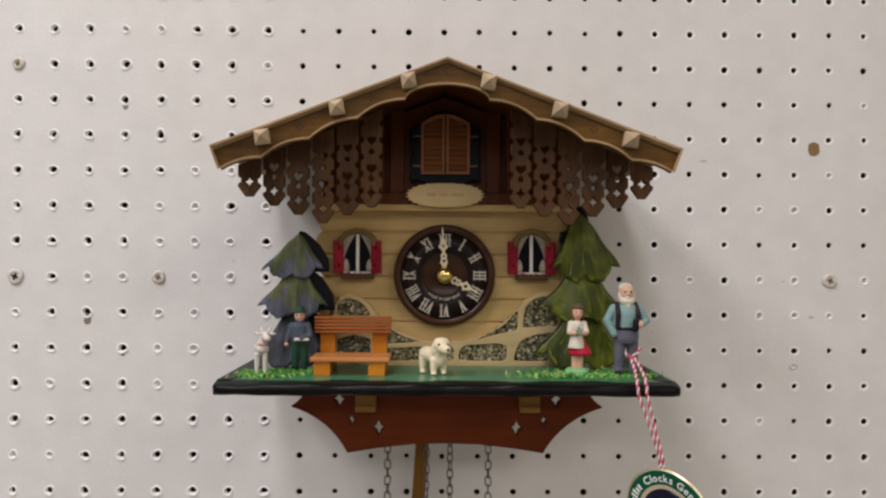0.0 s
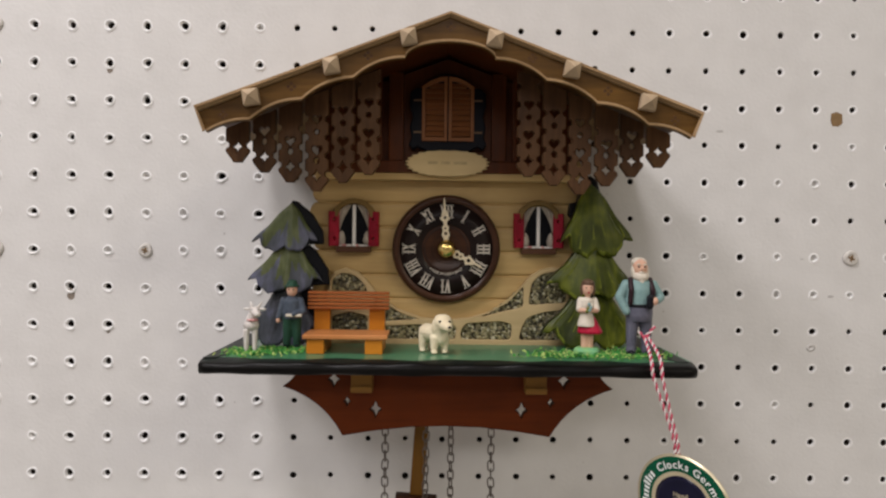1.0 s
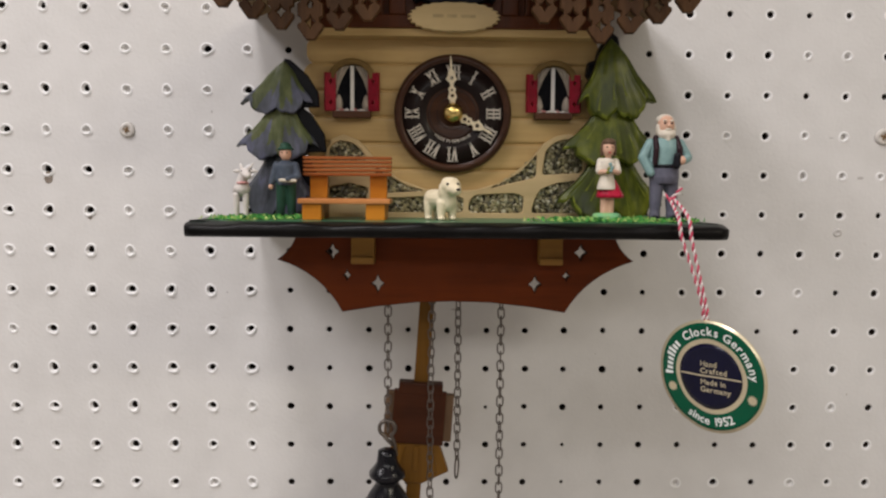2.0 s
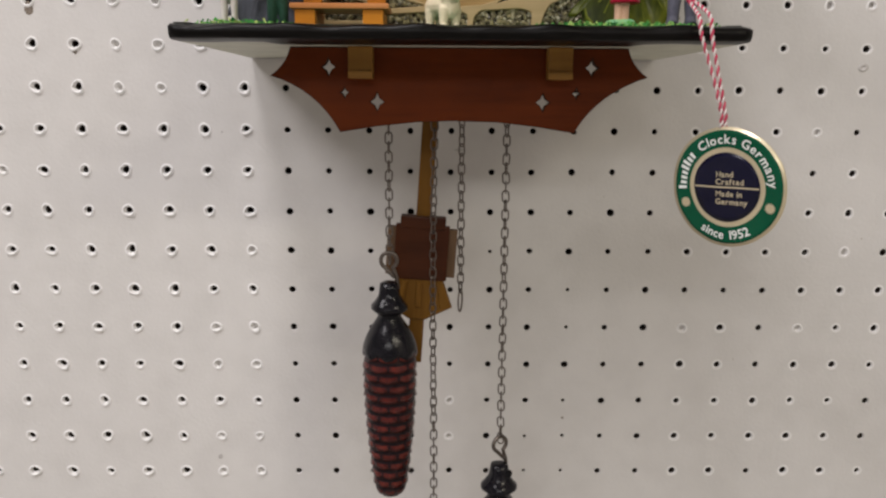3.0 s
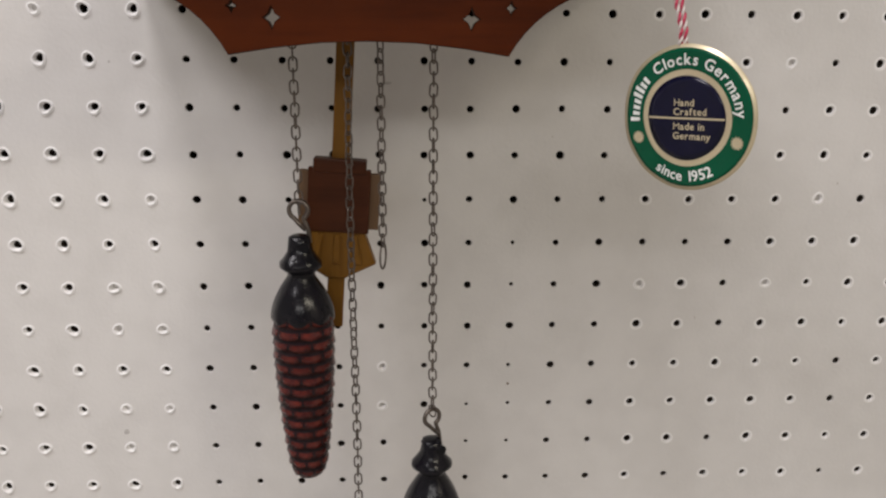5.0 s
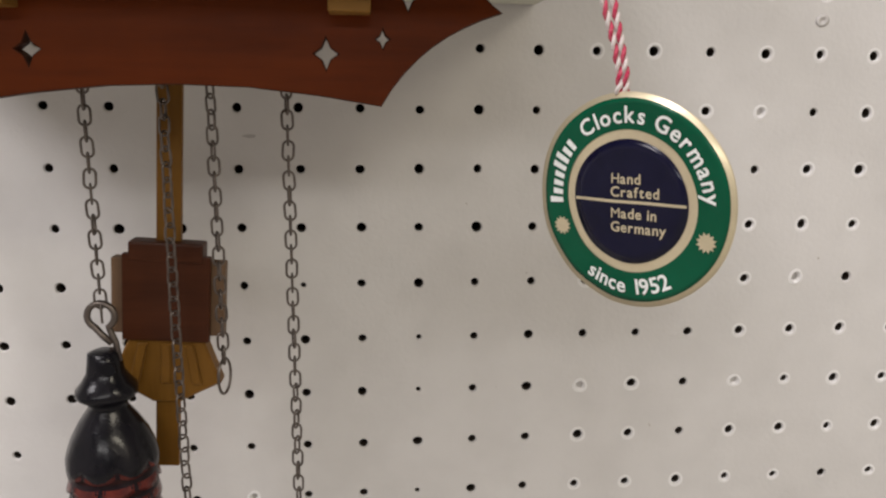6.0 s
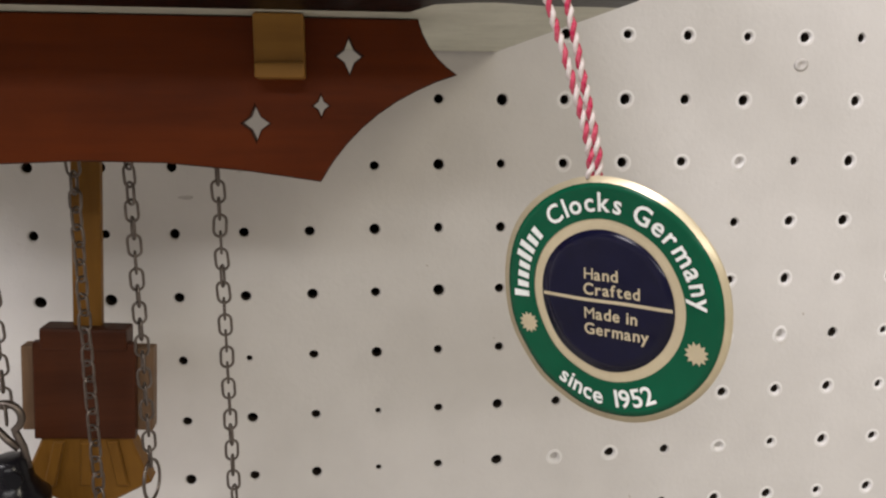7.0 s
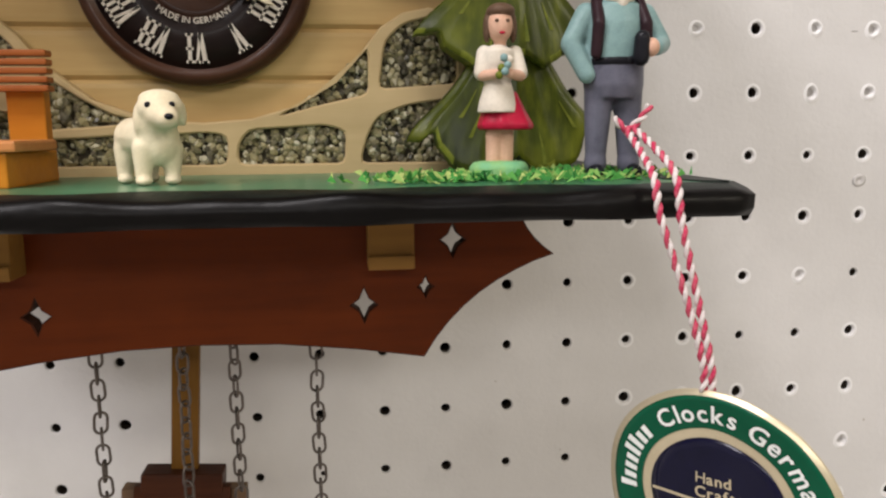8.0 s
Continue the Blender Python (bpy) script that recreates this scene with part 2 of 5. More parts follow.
M_NAVY = paint("figure_navy", (0.085, 0.105, 0.135), (0.05, 0.06, 0.085), 300, 0.4, 0.1)
M_BOTTLE = paint("figure_bottle_green", (0.03, 0.08, 0.052), None, 300, 0.4)
M_DOG = paint("dog_ivory", (0.8, 0.71, 0.51), (0.72, 0.61, 0.41), 200, 0.42, 0.1, 0.08)
M_GOAT = paint("goat_white", (0.7, 0.66, 0.62), (0.55, 0.5, 0.46), 250, 0.45)
M_STEEL = metal("aged_chain_steel", (0.17, 0.145, 0.128), 0.36)
M_CONEHEAD = paint("black_cone_lacquer", (0.004, 0.004, 0.006), (0.01, 0.009, 0.012), 150, 0.22, 0.8, 0.8)
M_CONESCALE = paint("red_brown_cone_scale", (0.115, 0.019, 0.013), (0.03, 0.007, 0.009), 260, 0.24, 1.3, 0.3, 0.5, 0.3)
M_CONELIP = paint("cone_lip_and_shade", (0.008, 0.005, 0.007), (0.02, 0.009, 0.012), 300, 0.32, 0.6, 0.3)
M_CONECORE = paint("red_brown_cone_core", (0.03, 0.008, 0.007), (0.016, 0.005, 0.005), 260, 0.34, 0.3, 0.3)
M_ROD = wood("pendulum_rod_wood", (0.22, 0.105, 0.018), (0.14, 0.062, 0.01), "z", 1.0, 0.42, 0.1)
M_BOBDARK = wood("bob_walnut", (0.075, 0.023, 0.009), (0.036, 0.011, 0.005), "x", 1.0, 0.4, 0.1)
M_BOBSIDE = wood("bob_side_wood", (0.2, 0.125, 0.075), (0.13, 0.078, 0.045), "z", 1.0, 0.45)
M_GOLD = metal("gold_foil", (0.74, 0.65, 0.45), 0.3, (0.55, 0.45, 0.28), 0.2)
M_GOLD.node_tree.nodes["Principled BSDF"].inputs["Metallic"].default_value = 0.65
M_TAGGREEN = paint("tag_green_gloss", (0.003, 0.085, 0.04), (0.003, 0.065, 0.03), 30, 0.22, 0.5, 0.05)
M_TAGNAVY = paint("tag_navy_gloss", (0.007, 0.007, 0.026), (0.004, 0.004, 0.014), 70, 0.16, 0.9, 1.0)
M_TAGWHITE = paint("tag_print_white", (0.78, 0.8, 0.77), (0.7, 0.72, 0.68), 100, 0.35)
M_YARNRED = paint("red_yarn", (0.46, 0.02, 0.075), (0.6, 0.16, 0.2), 900, 0.8)
M_YARNWHITE = paint("white_yarn", (0.72, 0.66, 0.64), (0.58, 0.5, 0.48), 900, 0.85)
M_SCREW = paint("painted_screw", (0.64, 0.61, 0.57), (0.46, 0.43, 0.39), 350, 0.45)
M_RUST = paint("brown_residue", (0.25, 0.16, 0.08), (0.19, 0.12, 0.06), 300, 0.7)
M_LAMP = paint("fixture_white", (0.8, 0.8, 0.8), None, 5, 0.5)


# ---- builders (shapes are drawn in millimetres) ----
MM = 0.001
BASES = {}


def thing(name, at, label, category, group="", kind=""):
    """An empty at a thing's foot, in millimetres."""
    ob = new(name)
    ob.location = Vector(at) * MM
    ob.empty_display_size = 0.01
    BASES[ob.name] = Vector(at)
    return tagged(ob, label, category, group, kind)


def mesh_of(name, bm, materials, base, smooth=False):
    bmesh.ops.translate(bm, verts=bm.verts, vec=-base)
    bmesh.ops.scale(bm, verts=bm.verts, vec=(MM, MM, MM))
    bmesh.ops.recalc_face_normals(bm, faces=bm.faces)
    me = bpy.data.meshes.new(name)
    bm.to_mesh(me)
    bm.free()
    for m in materials if isinstance(materials, (list, tuple)) else [materials]:
        me.materials.append(m)
    if smooth:
        me.polygons.foreach_set("use_smooth", [True] * len(me.polygons))
    return me


def part(name, bm, material, parent, label="", smooth=False):
    """One mesh object under a thing or a part; drawn in the place's own millimetres."""
    base = BASES[parent.name]
    ob = new(name, mesh_of(name, bm, material, base, smooth))
    ob.parent = parent
    BASES[ob.name] = base
    return tagged(ob, label) if label else ob


def solo(name, bm, material, at, label, category, group="", kind="", smooth=False):
    """A thing that is one mesh."""
    ob = new(name, mesh_of(name, bm, material, Vector(at), smooth))
    ob.location = Vector(at) * MM
    BASES[ob.name] = Vector(at)
    return tagged(ob, label, category, group, kind)


def again(name, source, m, parent):
    """A further piece on the same mesh, placed by m (metres) under its parent."""
    ob = new(name, source.data)
    ob.parent = parent
    ob.matrix_basis = m
    BASES[ob.name] = BASES[parent.name]
    return ob


def add_box(bm, x0, x1, y0, y1, z0, z1, bevel=0.4, mat=0):
    r = bmesh.ops.create_cube(bm, size=1)
    vs = r["verts"]
    for v in vs:
        v.co = Vector((x0 + (v.co.x + 0.5) * (x1 - x0), y0 + (v.co.y + 0.5) * (y1 - y0), z0 + (v.co.z + 0.5) * (z1 - z0)))
    fs = list({f for v in vs for f in v.link_faces})
    for f in fs:
        f.material_index = mat
    if bevel:
        es = list({e for v in vs for e in v.link_edges})
        r = bmesh.ops.bevel(bm, geom=es, offset=bevel, segments=2, affect="EDGES", profile=0.6)
        for f in r["faces"]:
            f.material_index = mat
    return bm


def box(*a, **k):
    return add_box(bmesh.new(), *a, **k)


def inset(outline, d):
    """The outline drawn in by d to the left of its way."""
    n, out = len(outline), []
    for i in range(n):
        p, q, r = Vector(outline[i - 1]), Vector(outline[i]), Vector(outline[(i + 1) % n])
        a, b = (q - p), (r - q)
        if a.length < 1e-6 or b.length < 1e-6:
            out.append(tuple(q))
            continue
        a, b = a.normalized(), b.normalized()
        na, nb = Vector((-a.y, a.x)), Vector((-b.y, b.x))
        m = na + nb
        k = d / max(0.35, 1 + na.dot(nb))
        out.append((q.x + m.x * k, q.y + m.y * k))
    return out


def area_of(o):
    return sum(a[0] * b[1] - b[0] * a[1] for a, b in zip(o, o[1:] + o[:1])) / 2


def add_plate(bm, outlines, y_front, y_back, side_mat=0, bevel=0.0, mat=0):
    """A board cut to an outline (x, z) with holes, from y_front (nearer) to y_back, its front edges eased by bevel."""
    from mathutils.geometry import tessellate_polygon
    outlines = [list(o) if (area_of(o) > 0) == (k == 0) else list(reversed(o)) for k, o in enumerate(outlines)]
    faces = [inset(o, bevel) for o in outlines] if bevel else outlines
    tris = tessellate_polygon([[Vector((x, z, 0)) for x, z in o] for o in faces])
    fr = [bm.verts.new((x, y_front, z)) for o in faces for x, z in o]
    mid = [bm.verts.new((x, y_front + bevel, z)) for o in outlines for x, z in o] if bevel else fr
    bk = [bm.verts.new((x, y_back, z)) for o in outlines for x, z in o]
    for ring in (fr, bk):
        for a, b, c in tris:
            try:
                bm.faces.new((ring[a], ring[b], ring[c])).material_index = mat
            except ValueError:
                pass
    k = 0
    for o in outlines:
        n = len(o)
        for i in range(n):
            a, b = k + i, k + (i + 1) % n
            for u, v in ((fr, mid), (mid, bk)) if bevel else ((fr, bk),):
                try:
                    bm.faces.new((u[a], u[b], v[b], v[a])).material_index = side_mat
                except ValueError:
                    pass
        k += n
    return bm


def plate(*a, **k):
    return add_plate(bmesh.new(), *a, **k)


def add_ball(bm, c, r, mat=0, seg=14, turn=None):
    """An ellipsoid at c with radii r."""
    m = Matrix.Translation(c) @ (turn or Matrix.Identity(4)) @ Matrix.Diagonal((*r, 1))
    res = bmesh.ops.create_uvsphere(bm, u_segments=seg, v_segments=max(6, seg * 2 // 3), radius=1, matrix=m)
    for f in {f for v in res["verts"] for f in v.link_faces}:
        f.material_index = mat
        f.smooth = True
    return bm


def add_limb(bm, a, b, ra, rb, mat=0, seg=12):
    """A tapered limb with round ends."""
    a, b = Vector(a), Vector(b)
    d = b - a
    turn = d.to_track_quat("Z", "Y").to_matrix().to_4x4()
    res = bmesh.ops.create_cone(bm, cap_ends=False, segments=seg, radius1=ra, radius2=rb, depth=d.length, matrix=Matrix.Translation((a + b) / 2) @ turn)
    for f in {f for v in res["verts"] for f in v.link_faces}:
        f.material_index = mat
        f.smooth = True
    add_ball(bm, a, (ra, ra, ra), mat, seg)
    add_ball(bm, b, (rb, rb, rb), mat, seg)
    return bm


def add_turned(bm, profile, at, seg=24, mat=0, axis="z", wobble=None):
    """A turned solid: profile rows (radius, height) round an axis through at."""
    rings = []
    for r, h in profile:
        ring = []
        for i in range(seg):
            a = 2 * math.pi * i / seg
            rr = r * (wobble(a, h) if wobble else 1)
            p = (rr * math.cos(a), rr * math.sin(a), h) if axis == "z" else (rr * math.cos(a), -h, rr * math.sin(a))
            ring.append(bm.verts.new(Vector(at) + Vector(p)))
        rings.append(ring)
    for p, q in zip(rings, rings[1:]):
        for i in range(seg):
            f = bm.faces.new((p[i], p[(i + 1) % seg], q[(i + 1) % seg], q[i]))
            f.material_index, f.smooth = mat, True
    for ring in (rings[0], rings[-1]):
        f = bm.faces.new(ring)
        f.material_index = mat
    return bm


def add_tube(bm, path, radius, seg=8, mat=0, closed=False, round_end=True):
    """A tube along a path of points."""
    pts = [Vector(p) for p in path]
    n = len(pts)
    rings, side = [], None
    for i, p in enumerate(pts):
        d = (pts[(i + 1) % n] - pts[i - 1]) if closed else (pts[min(i + 1, n - 1)] - pts[max(i - 1, 0)])
        d.normalize()
        if side is None:
            side = d.orthogonal().normalized()
        side = (side - d * side.dot(d)).normalized()
        up = d.cross(side)
        rings.append([bm.verts.new(p + radius * (math.cos(2 * math.pi * k / seg) * side + math.sin(2 * math.pi * k / seg) * up)) for k in range(seg)])
    pairs = list(zip(rings, rings[1:])) + ([(rings[-1], rings[0])] if closed else [])
    for a, b in pairs:
        for k in range(seg):
            f = bm.faces.new((a[k], a[(k + 1) % seg], b[(k + 1) % seg], b[k]))
            f.material_index, f.smooth = mat, True
    if not closed:
        for ring in (rings[0], rings[-1]):
            bm.faces.new(ring).material_index = mat
    return bm


def arc(x, z, r, a0, a1, n=10, rz=None):
    """Points on an arc, degrees counter-clockwise from +x."""
    rz = rz or r
    return [(x + r * math.cos(radians(a0 + (a1 - a0) * i / n)), z + rz * math.sin(radians(a0 + (a1 - a0) * i / n))) for i in range(n + 1)]


def ring_points(x, z, r, n=20):
    return arc(x, z, r, 0, 360 - 360 / n, n - 1)


def bowed(p, q, bulge, n=7):
    """Points from p up to (not with) q on a curve that bows to the left of its way by bulge."""
    (x0, z0), (x1, z1) = p, q
    dx, dz = x1 - x0, z1 - z0
    length = math.hypot(dx, dz)
    nx, nz = -dz / length, dx / length
    out = []
    for i in range(n):
        u = i / n
        b = bulge * 4 * u * (1 - u)
        out.append((x0 + dx * u + nx * b, z0 + dz * u + nz * b))
    return out


def star4(x, z, w, h):
    """A four-pointed star with hollow sides."""
    tips = [(x, z + h), (x - w, z), (x, z - h), (x + w, z)]
    pts = []
    for a, b in zip(tips, tips[1:] + tips[:1]):
        mid = ((a[0] + b[0]) / 2, (a[1] + b[1]) / 2)
        pts += [a, (x + (mid[0] - x) * 0.72, z + (mid[1] - z) * 0.72)]
    return pts


def heart(x, z, s):
    pts = []
    for i in range(16):
        a = 2 * math.pi * i / 16
        pts.append((x + s * 0.0625 * 16 * math.sin(a) ** 3, z + s * 0.0625 * (13 * math.cos(a) - 5 * math.cos(2 * a) - 2 * math.cos(3 * a) - math.cos(4 * a))))
    return pts


GLYPHS = {}


def glyph(ch):
    """A letter of the built-in font as triangles (1 high) and its advance."""
    if ch not in GLYPHS:
        cu = bpy.data.curves.new("letter", "FONT")
        cu.body, cu.resolution_u, cu.offset = ch, 3, 0.0 if ch in "MHNW" else 0.018
        ob = new("letter", cu)
        bpy.context.view_layer.update()
        me = ob.to_mesh()
        vs = [v.co.copy() for v in me.vertices]
        fs = [tuple(p.vertices) for p in me.polygons]
        ob.to_mesh_clear()
        wide = max([v.x for v in vs], default=0.3) + 0.07
        bpy.data.objects.remove(ob)
        bpy.data.curves.remove(cu)
        GLYPHS[ch] = (vs, fs, wide)
    return GLYPHS[ch]


def add_text(bm, text, size, place):
    """Letters laid out flat; place(u, v) gives the point for u along the line from its middle and v above it."""
    total = sum(glyph(c)[2] if c != " " else 0.32 for c in text) * size
    u = -total / 2
    for c in text:
        if c == " ":
            u += 0.32 * size
            continue
        vs, fs, wide = glyph(c)
        made = [bm.verts.new(place(u + v.x * size, v.y * size, u + wide * size / 2)) for v in vs]
        for f in fs:
            try:
                bm.faces.new([made[i] for i in f])
            except ValueError:
                pass
        u += wide * size
    return bm


# ---- the room ----
PITCH = 25.4


def hole_at(i, j):
    return PITCH * (i - 12), 1500 + PITCH * j


def shell(name, x0, x1, y0, y1, z0, z1, material, label):
    return solo(name, box(x0, x1, y0, y1, z0, z1, bevel=0), material, ((x0 + x1) / 2, (y0 + y1) / 2, z0), label, name.split("_")[0], kind="structure")


shell("floor", -2600, 2600, -6600, 140, -60, 0, M_FLOOR, "grey worn linoleum shop floor")
shell("ceiling", -2600, 2600, -6600, 140, 2750, 2810, M_ROOM, "plain off-white shop ceiling")
shell("wall_north", -2600, 2600, 40, 140, 0, 2750, M_ROOM, "plain painted wall behind the pegboard")
shell("wall_south", -2600, 2600, -6700, -6600, 0, 2750, M_ROOM, "plain painted wall across the shop")
shell("wall_west", -2700, -2600, -6600, 140, 0, 2750, M_ROOM, "plain painted side wall of the shop")
shell("wall_east", 2600, 2700, -6600, 140, 0, 2750, M_ROOM, "plain painted side wall of the shop")
for name, eye, wide, long, watts, colour in LAMPS:
    x, y = eye[0] * 1000, eye[1] * 1000
    solo("ceiling_light", box(x - wide * 560, x + wide * 560, y - long * 520, y + long * 520, 2690, 2750, bevel=4), M_LAMP, (x, y, 2690),
         "white tube light fixture mounted on the ceiling", "ceiling light", "ceiling lights")

FILLED = {(3, 4), (4, 4), (7, 3), (5, 0), (6, 0), (4, -1), (5, -1), (7, -1), (4, -2), (5, -2), (6, -2), (2, -3), (3, -3), (5, -3), (6, -3),
          (0, -4), (4, -4), (5, -4), (4, -5), (5, -5), (1, -6), (4, -6), (5, -6), (0, -8), (1, -8), (21, -1), (22, -1), (23, 0), (24, 2),
          (19, -3), (21, -3), (22, -3), (24, -3), (21, -4), (22, -4), (7, -10), (22, -10), (6, -12), (7, -12), (18, -12), (21, -12),
          (6, -13), (7, -13), (6, -15), (7, -15), (12, -15), (6, -16), (7, -16), (8, -20), (7, -20), (12, -14), (21, -7), (23, -4)}
SMALL = {(15, -11), (15, -12), (15, -14), (15, -15), (15, -16), (14, -15), (14, -16), (13, -10)}
SCREWS = [(0, 3), (0, -3), (4, -3), (23, -3)]
# hardboard brown darkened so the depth of the holes reads as shade
M_BORE = paint("shaded_hardboard_bore", (0.045, 0.034, 0.026), None, 300, 0.9)
I0, I1, J0, J1 = -9, 33, -28, 15


def pegboard():
    """A hardboard sheet with a drilled, paint-rounded hole in every cell."""
    rnd = random.Random(4)
    n = 14
    verts, faces, kinds = [], [], []
    depth = 5.0

    def cell(i, j):
        cx, cz = hole_at(i, j)
        plugged = (i, j) in FILLED
        r = 1.1 if (i, j) in SMALL else rnd.uniform(1.65, 2.2) * (0.8 if plugged else 1)
        cx += rnd.uniform(-0.25, 0.25)
        cz += rnd.uniform(-0.25, 0.25)
        sx, sz = rnd.uniform(0.95, 1.06), rnd.uniform(0.95, 1.08)
        # brushed paint piled up round the holes at both ends of the board, hardly in the middle
        thick = rnd.uniform(0.85, 1.3) if i <= 7 else rnd.uniform(0.02, 0.16) if i <= 17 else rnd.uniform(0.15, 0.45)
        if plugged:
            thick = max(thick, 0.7)
        rim = r + 0.5 + 0.75 * thick
        ridge = -0.85 * thick
        bottom = rnd.uniform(0.9, 1.7) if plugged else depth
        lean_x, lean_z = rnd.uniform(-0.1, 0.25) * thick, rnd.uniform(0.2, 0.55) * thick
        levels = [(rim + 0.9, 0.0, 0, 0), (rim + 0.15, ridge, 0, 0), (rim - 0.4, ridge + 0.1, 0.3, 0.3), (r * 0.98, 0.9 + 0.5 * thick, 1, 1), (r * 0.9, bottom + 0.6, 1, 1)]
        start = len(verts)
        h = PITCH / 2
        gx, gz = hole_at(i, j)
        for a in range(n):
            w = 2 * math.pi * (a + 0.5) / n
            c, s = math.cos(w), math.sin(w)
            k = h / max(abs(c), abs(s))
            verts.append((gx + c * k, 0.0, gz + s * k))
        lump = rnd.uniform(0, 6.28)
        for rr, dep, kx, kz in levels:
            for a in range(n):
                w = 2 * math.pi * (a + 0.5) / n
                k = 1 + 0.07 * thick * math.sin(2 * w + lump) + 0.05 * thick * math.sin(3 * w + 2 * lump)
                verts.append((cx + kx * lean_x + rr * sx * k * math.cos(w), dep, cz + kz * lean_z + rr * sz * k * math.sin(w)))
        for q in range(len(levels)):
            for a in range(n):
                b = (a + 1) % n
                faces.append((start + q * n + a, start + q * n + b, start + (q + 1) * n + b, start + (q + 1) * n + a))
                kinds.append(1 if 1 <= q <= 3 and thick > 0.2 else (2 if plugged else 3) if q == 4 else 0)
        if plugged:
            kinds.append(2)
            faces.append(tuple(start + len(levels) * n + a for a in range(n)))
        corners = [(gx + h, gz + h), (gx - h, gz + h), (gx - h, gz - h), (gx + h, gz - h)]
        for (qx, qz) in corners:
            near = sorted(range(n), key=lambda a: (verts[start + a][0] - qx) ** 2 + (verts[start + a][2] - qz) ** 2)[:2]
            verts.append((qx, 0.0, qz))
            faces.append((start + near[0], start + near[1], len(verts) - 1))
            kinds.append(0)

    for i in range(I0, I1 + 1):
        for j in range(J0, J1 + 1):
            cell(i, j)
    x0, z0 = hole_at(I0, J0)
    origin = Vector((0, 0, z0 - PITCH / 2))
    me = bpy.data.meshes.new("pegboard")
    me.from_pydata([((Vector(v) - origin) * MM)[:] for v in verts], [], faces)
    me.polygons.foreach_set("material_index", kinds)
    bm = bmesh.new()
    bm.from_mesh(me)
    bmesh.ops.remove_doubles(bm, verts=bm.verts, dist=0.00002)
    bmesh.ops.recalc_face_normals(bm, faces=bm.faces)
    for f in bm.faces:
        f.smooth = abs(f.normal.y) < 0.999
    bm.to_mesh(me)
    bm.free()
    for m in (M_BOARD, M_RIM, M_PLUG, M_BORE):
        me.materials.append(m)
    ob = new("wall_pegboard", me)
    ob.location = origin * MM
    return tagged(ob, "white painted pegboard with rows of drilled holes, some filled", "pegboard", kind="structure")


pegboard()
bx0, bz0 = hole_at(I0, J0)
bx1, bz1 = hole_at(I1, J1)
bx0, bz0, bx1, bz1 = bx0 - PITCH / 2, bz0 - PITCH / 2, bx1 + PITCH / 2, bz1 + PITCH / 2
# added near-black sheet: its colour supplies the shade seen through the holes
shell("backdrop_sheet", bx0, bx1, 36, 39, bz0, bz1, M_CAVITY, "dark sheet added for the shade behind the pegboard")
# unseen border, added to shut light out of the gap behind the holes
for x0, x1, z0, z1 in ((bx0 - 40, bx1 + 40, bz1, bz1 + 40), (bx0 - 40, bx1 + 40, bz0 - 40, bz0), (bx0 - 40, bx0, bz0, bz1), (bx1, bx1 + 40, bz0, bz1)):
    solo("trim", box(x0, x1, -6, 39.5, z0, z1, bevel=1.5), M_ROOM, ((x0 + x1) / 2, 20, z0), "plain painted batten, unseen, added to keep light out behind the pegboard", "trim", kind="structure")


def screw(i, j, r, dark):
    x, z = hole_at(i, j)
    bm = bmesh.new()
    add_turned(bm, [(r * 1.18, 0.0), (r * 1.12, 0.7), (r, 1.3), (r * 0.72, 1.9), (r * 0.62, 1.5), (r * 0.2, 1.2)], (x, -0.1, z), 20, 0, "y",
               lambda a, h: 1 + 0.05 * math.sin(3 * a + i))
    at = (x, -0.1, z)
    root = thing("screw", at, "painted round-headed screw fixing the pegboard" if not dark else "painted screw washer with a dark worn recess", "screw", "screws in the pegboard")
    part("head", bm, M_SCREW, root, smooth=True)
    bm = bmesh.new()
    for w in (0, 90):
        m = Matrix.Translation((x, -1.75, z)) @ Matrix.Rotation(radians(w + 20), 4, "Y")
        bmesh.ops.create_cube(bm, size=1, matrix=m @ Matrix.Diagonal((r * 0.95, 0.7, r * 0.22, 1)))
    part("recess", bm, M_CAVITY if dark else M_RUST, root)


for (i, j), r, dark in zip(SCREWS, (4.0, 5.0, 4.2, 4.6), (False, True, False, False)):
    screw(i, j, r, dark)


def mark(points, material, label, category, thick=0.25):
    cx = sum(p[0] for p in points) / len(points)
    cz = sum(p[1] for p in points) / len(points)
    solo(category.replace(" ", "_"), plate([points], -thick - 0.02, 0.02, bevel=0.08), material, (cx, 0, cz), label, category)


mark([(264.5, 1523), (268, 1524.3), (272, 1522.8), (272.4, 1516.5), (269.5, 1514.2), (265.4, 1514.6), (264, 1518)], M_RUST, "brown glue patch dried on the pegboard", "glue patch")


def chip(x, z, w, h, material, label):
    rnd = random.Random(int(x * 7 + z))
    pts = [(x + w * rnd.uniform(0.7, 1.1) * math.cos(2 * math.pi * k / 11), z + h * rnd.uniform(0.7, 1.1) * math.sin(2 * math.pi * k / 11)) for k in range(11)]
    mark(pts, material, label, "paint chip", 0.12)


M_SCUFF = paint("grey_scuff", (0.42, 0.4, 0.39), (0.55, 0.53, 0.51), 400, 0.6)
M_CHIP = paint("bare_hardboard", (0.19, 0.155, 0.125), (0.3, 0.26, 0.22), 500, 0.8)
for i, j, dz, w, h in ((2, -4, -4.6, 2.9, 4.4), (3, 2, -4.4, 2.2, 2.8), (15, -18, -5, 1.5, 3.4), (3, -5, -4.2, 1.5, 1.6)):
    x, z = hole_at(i, j)
    chip(x + 0.4, z + dz, w, h, M_CHIP, "chip of bare hardboard below a drilled hole")
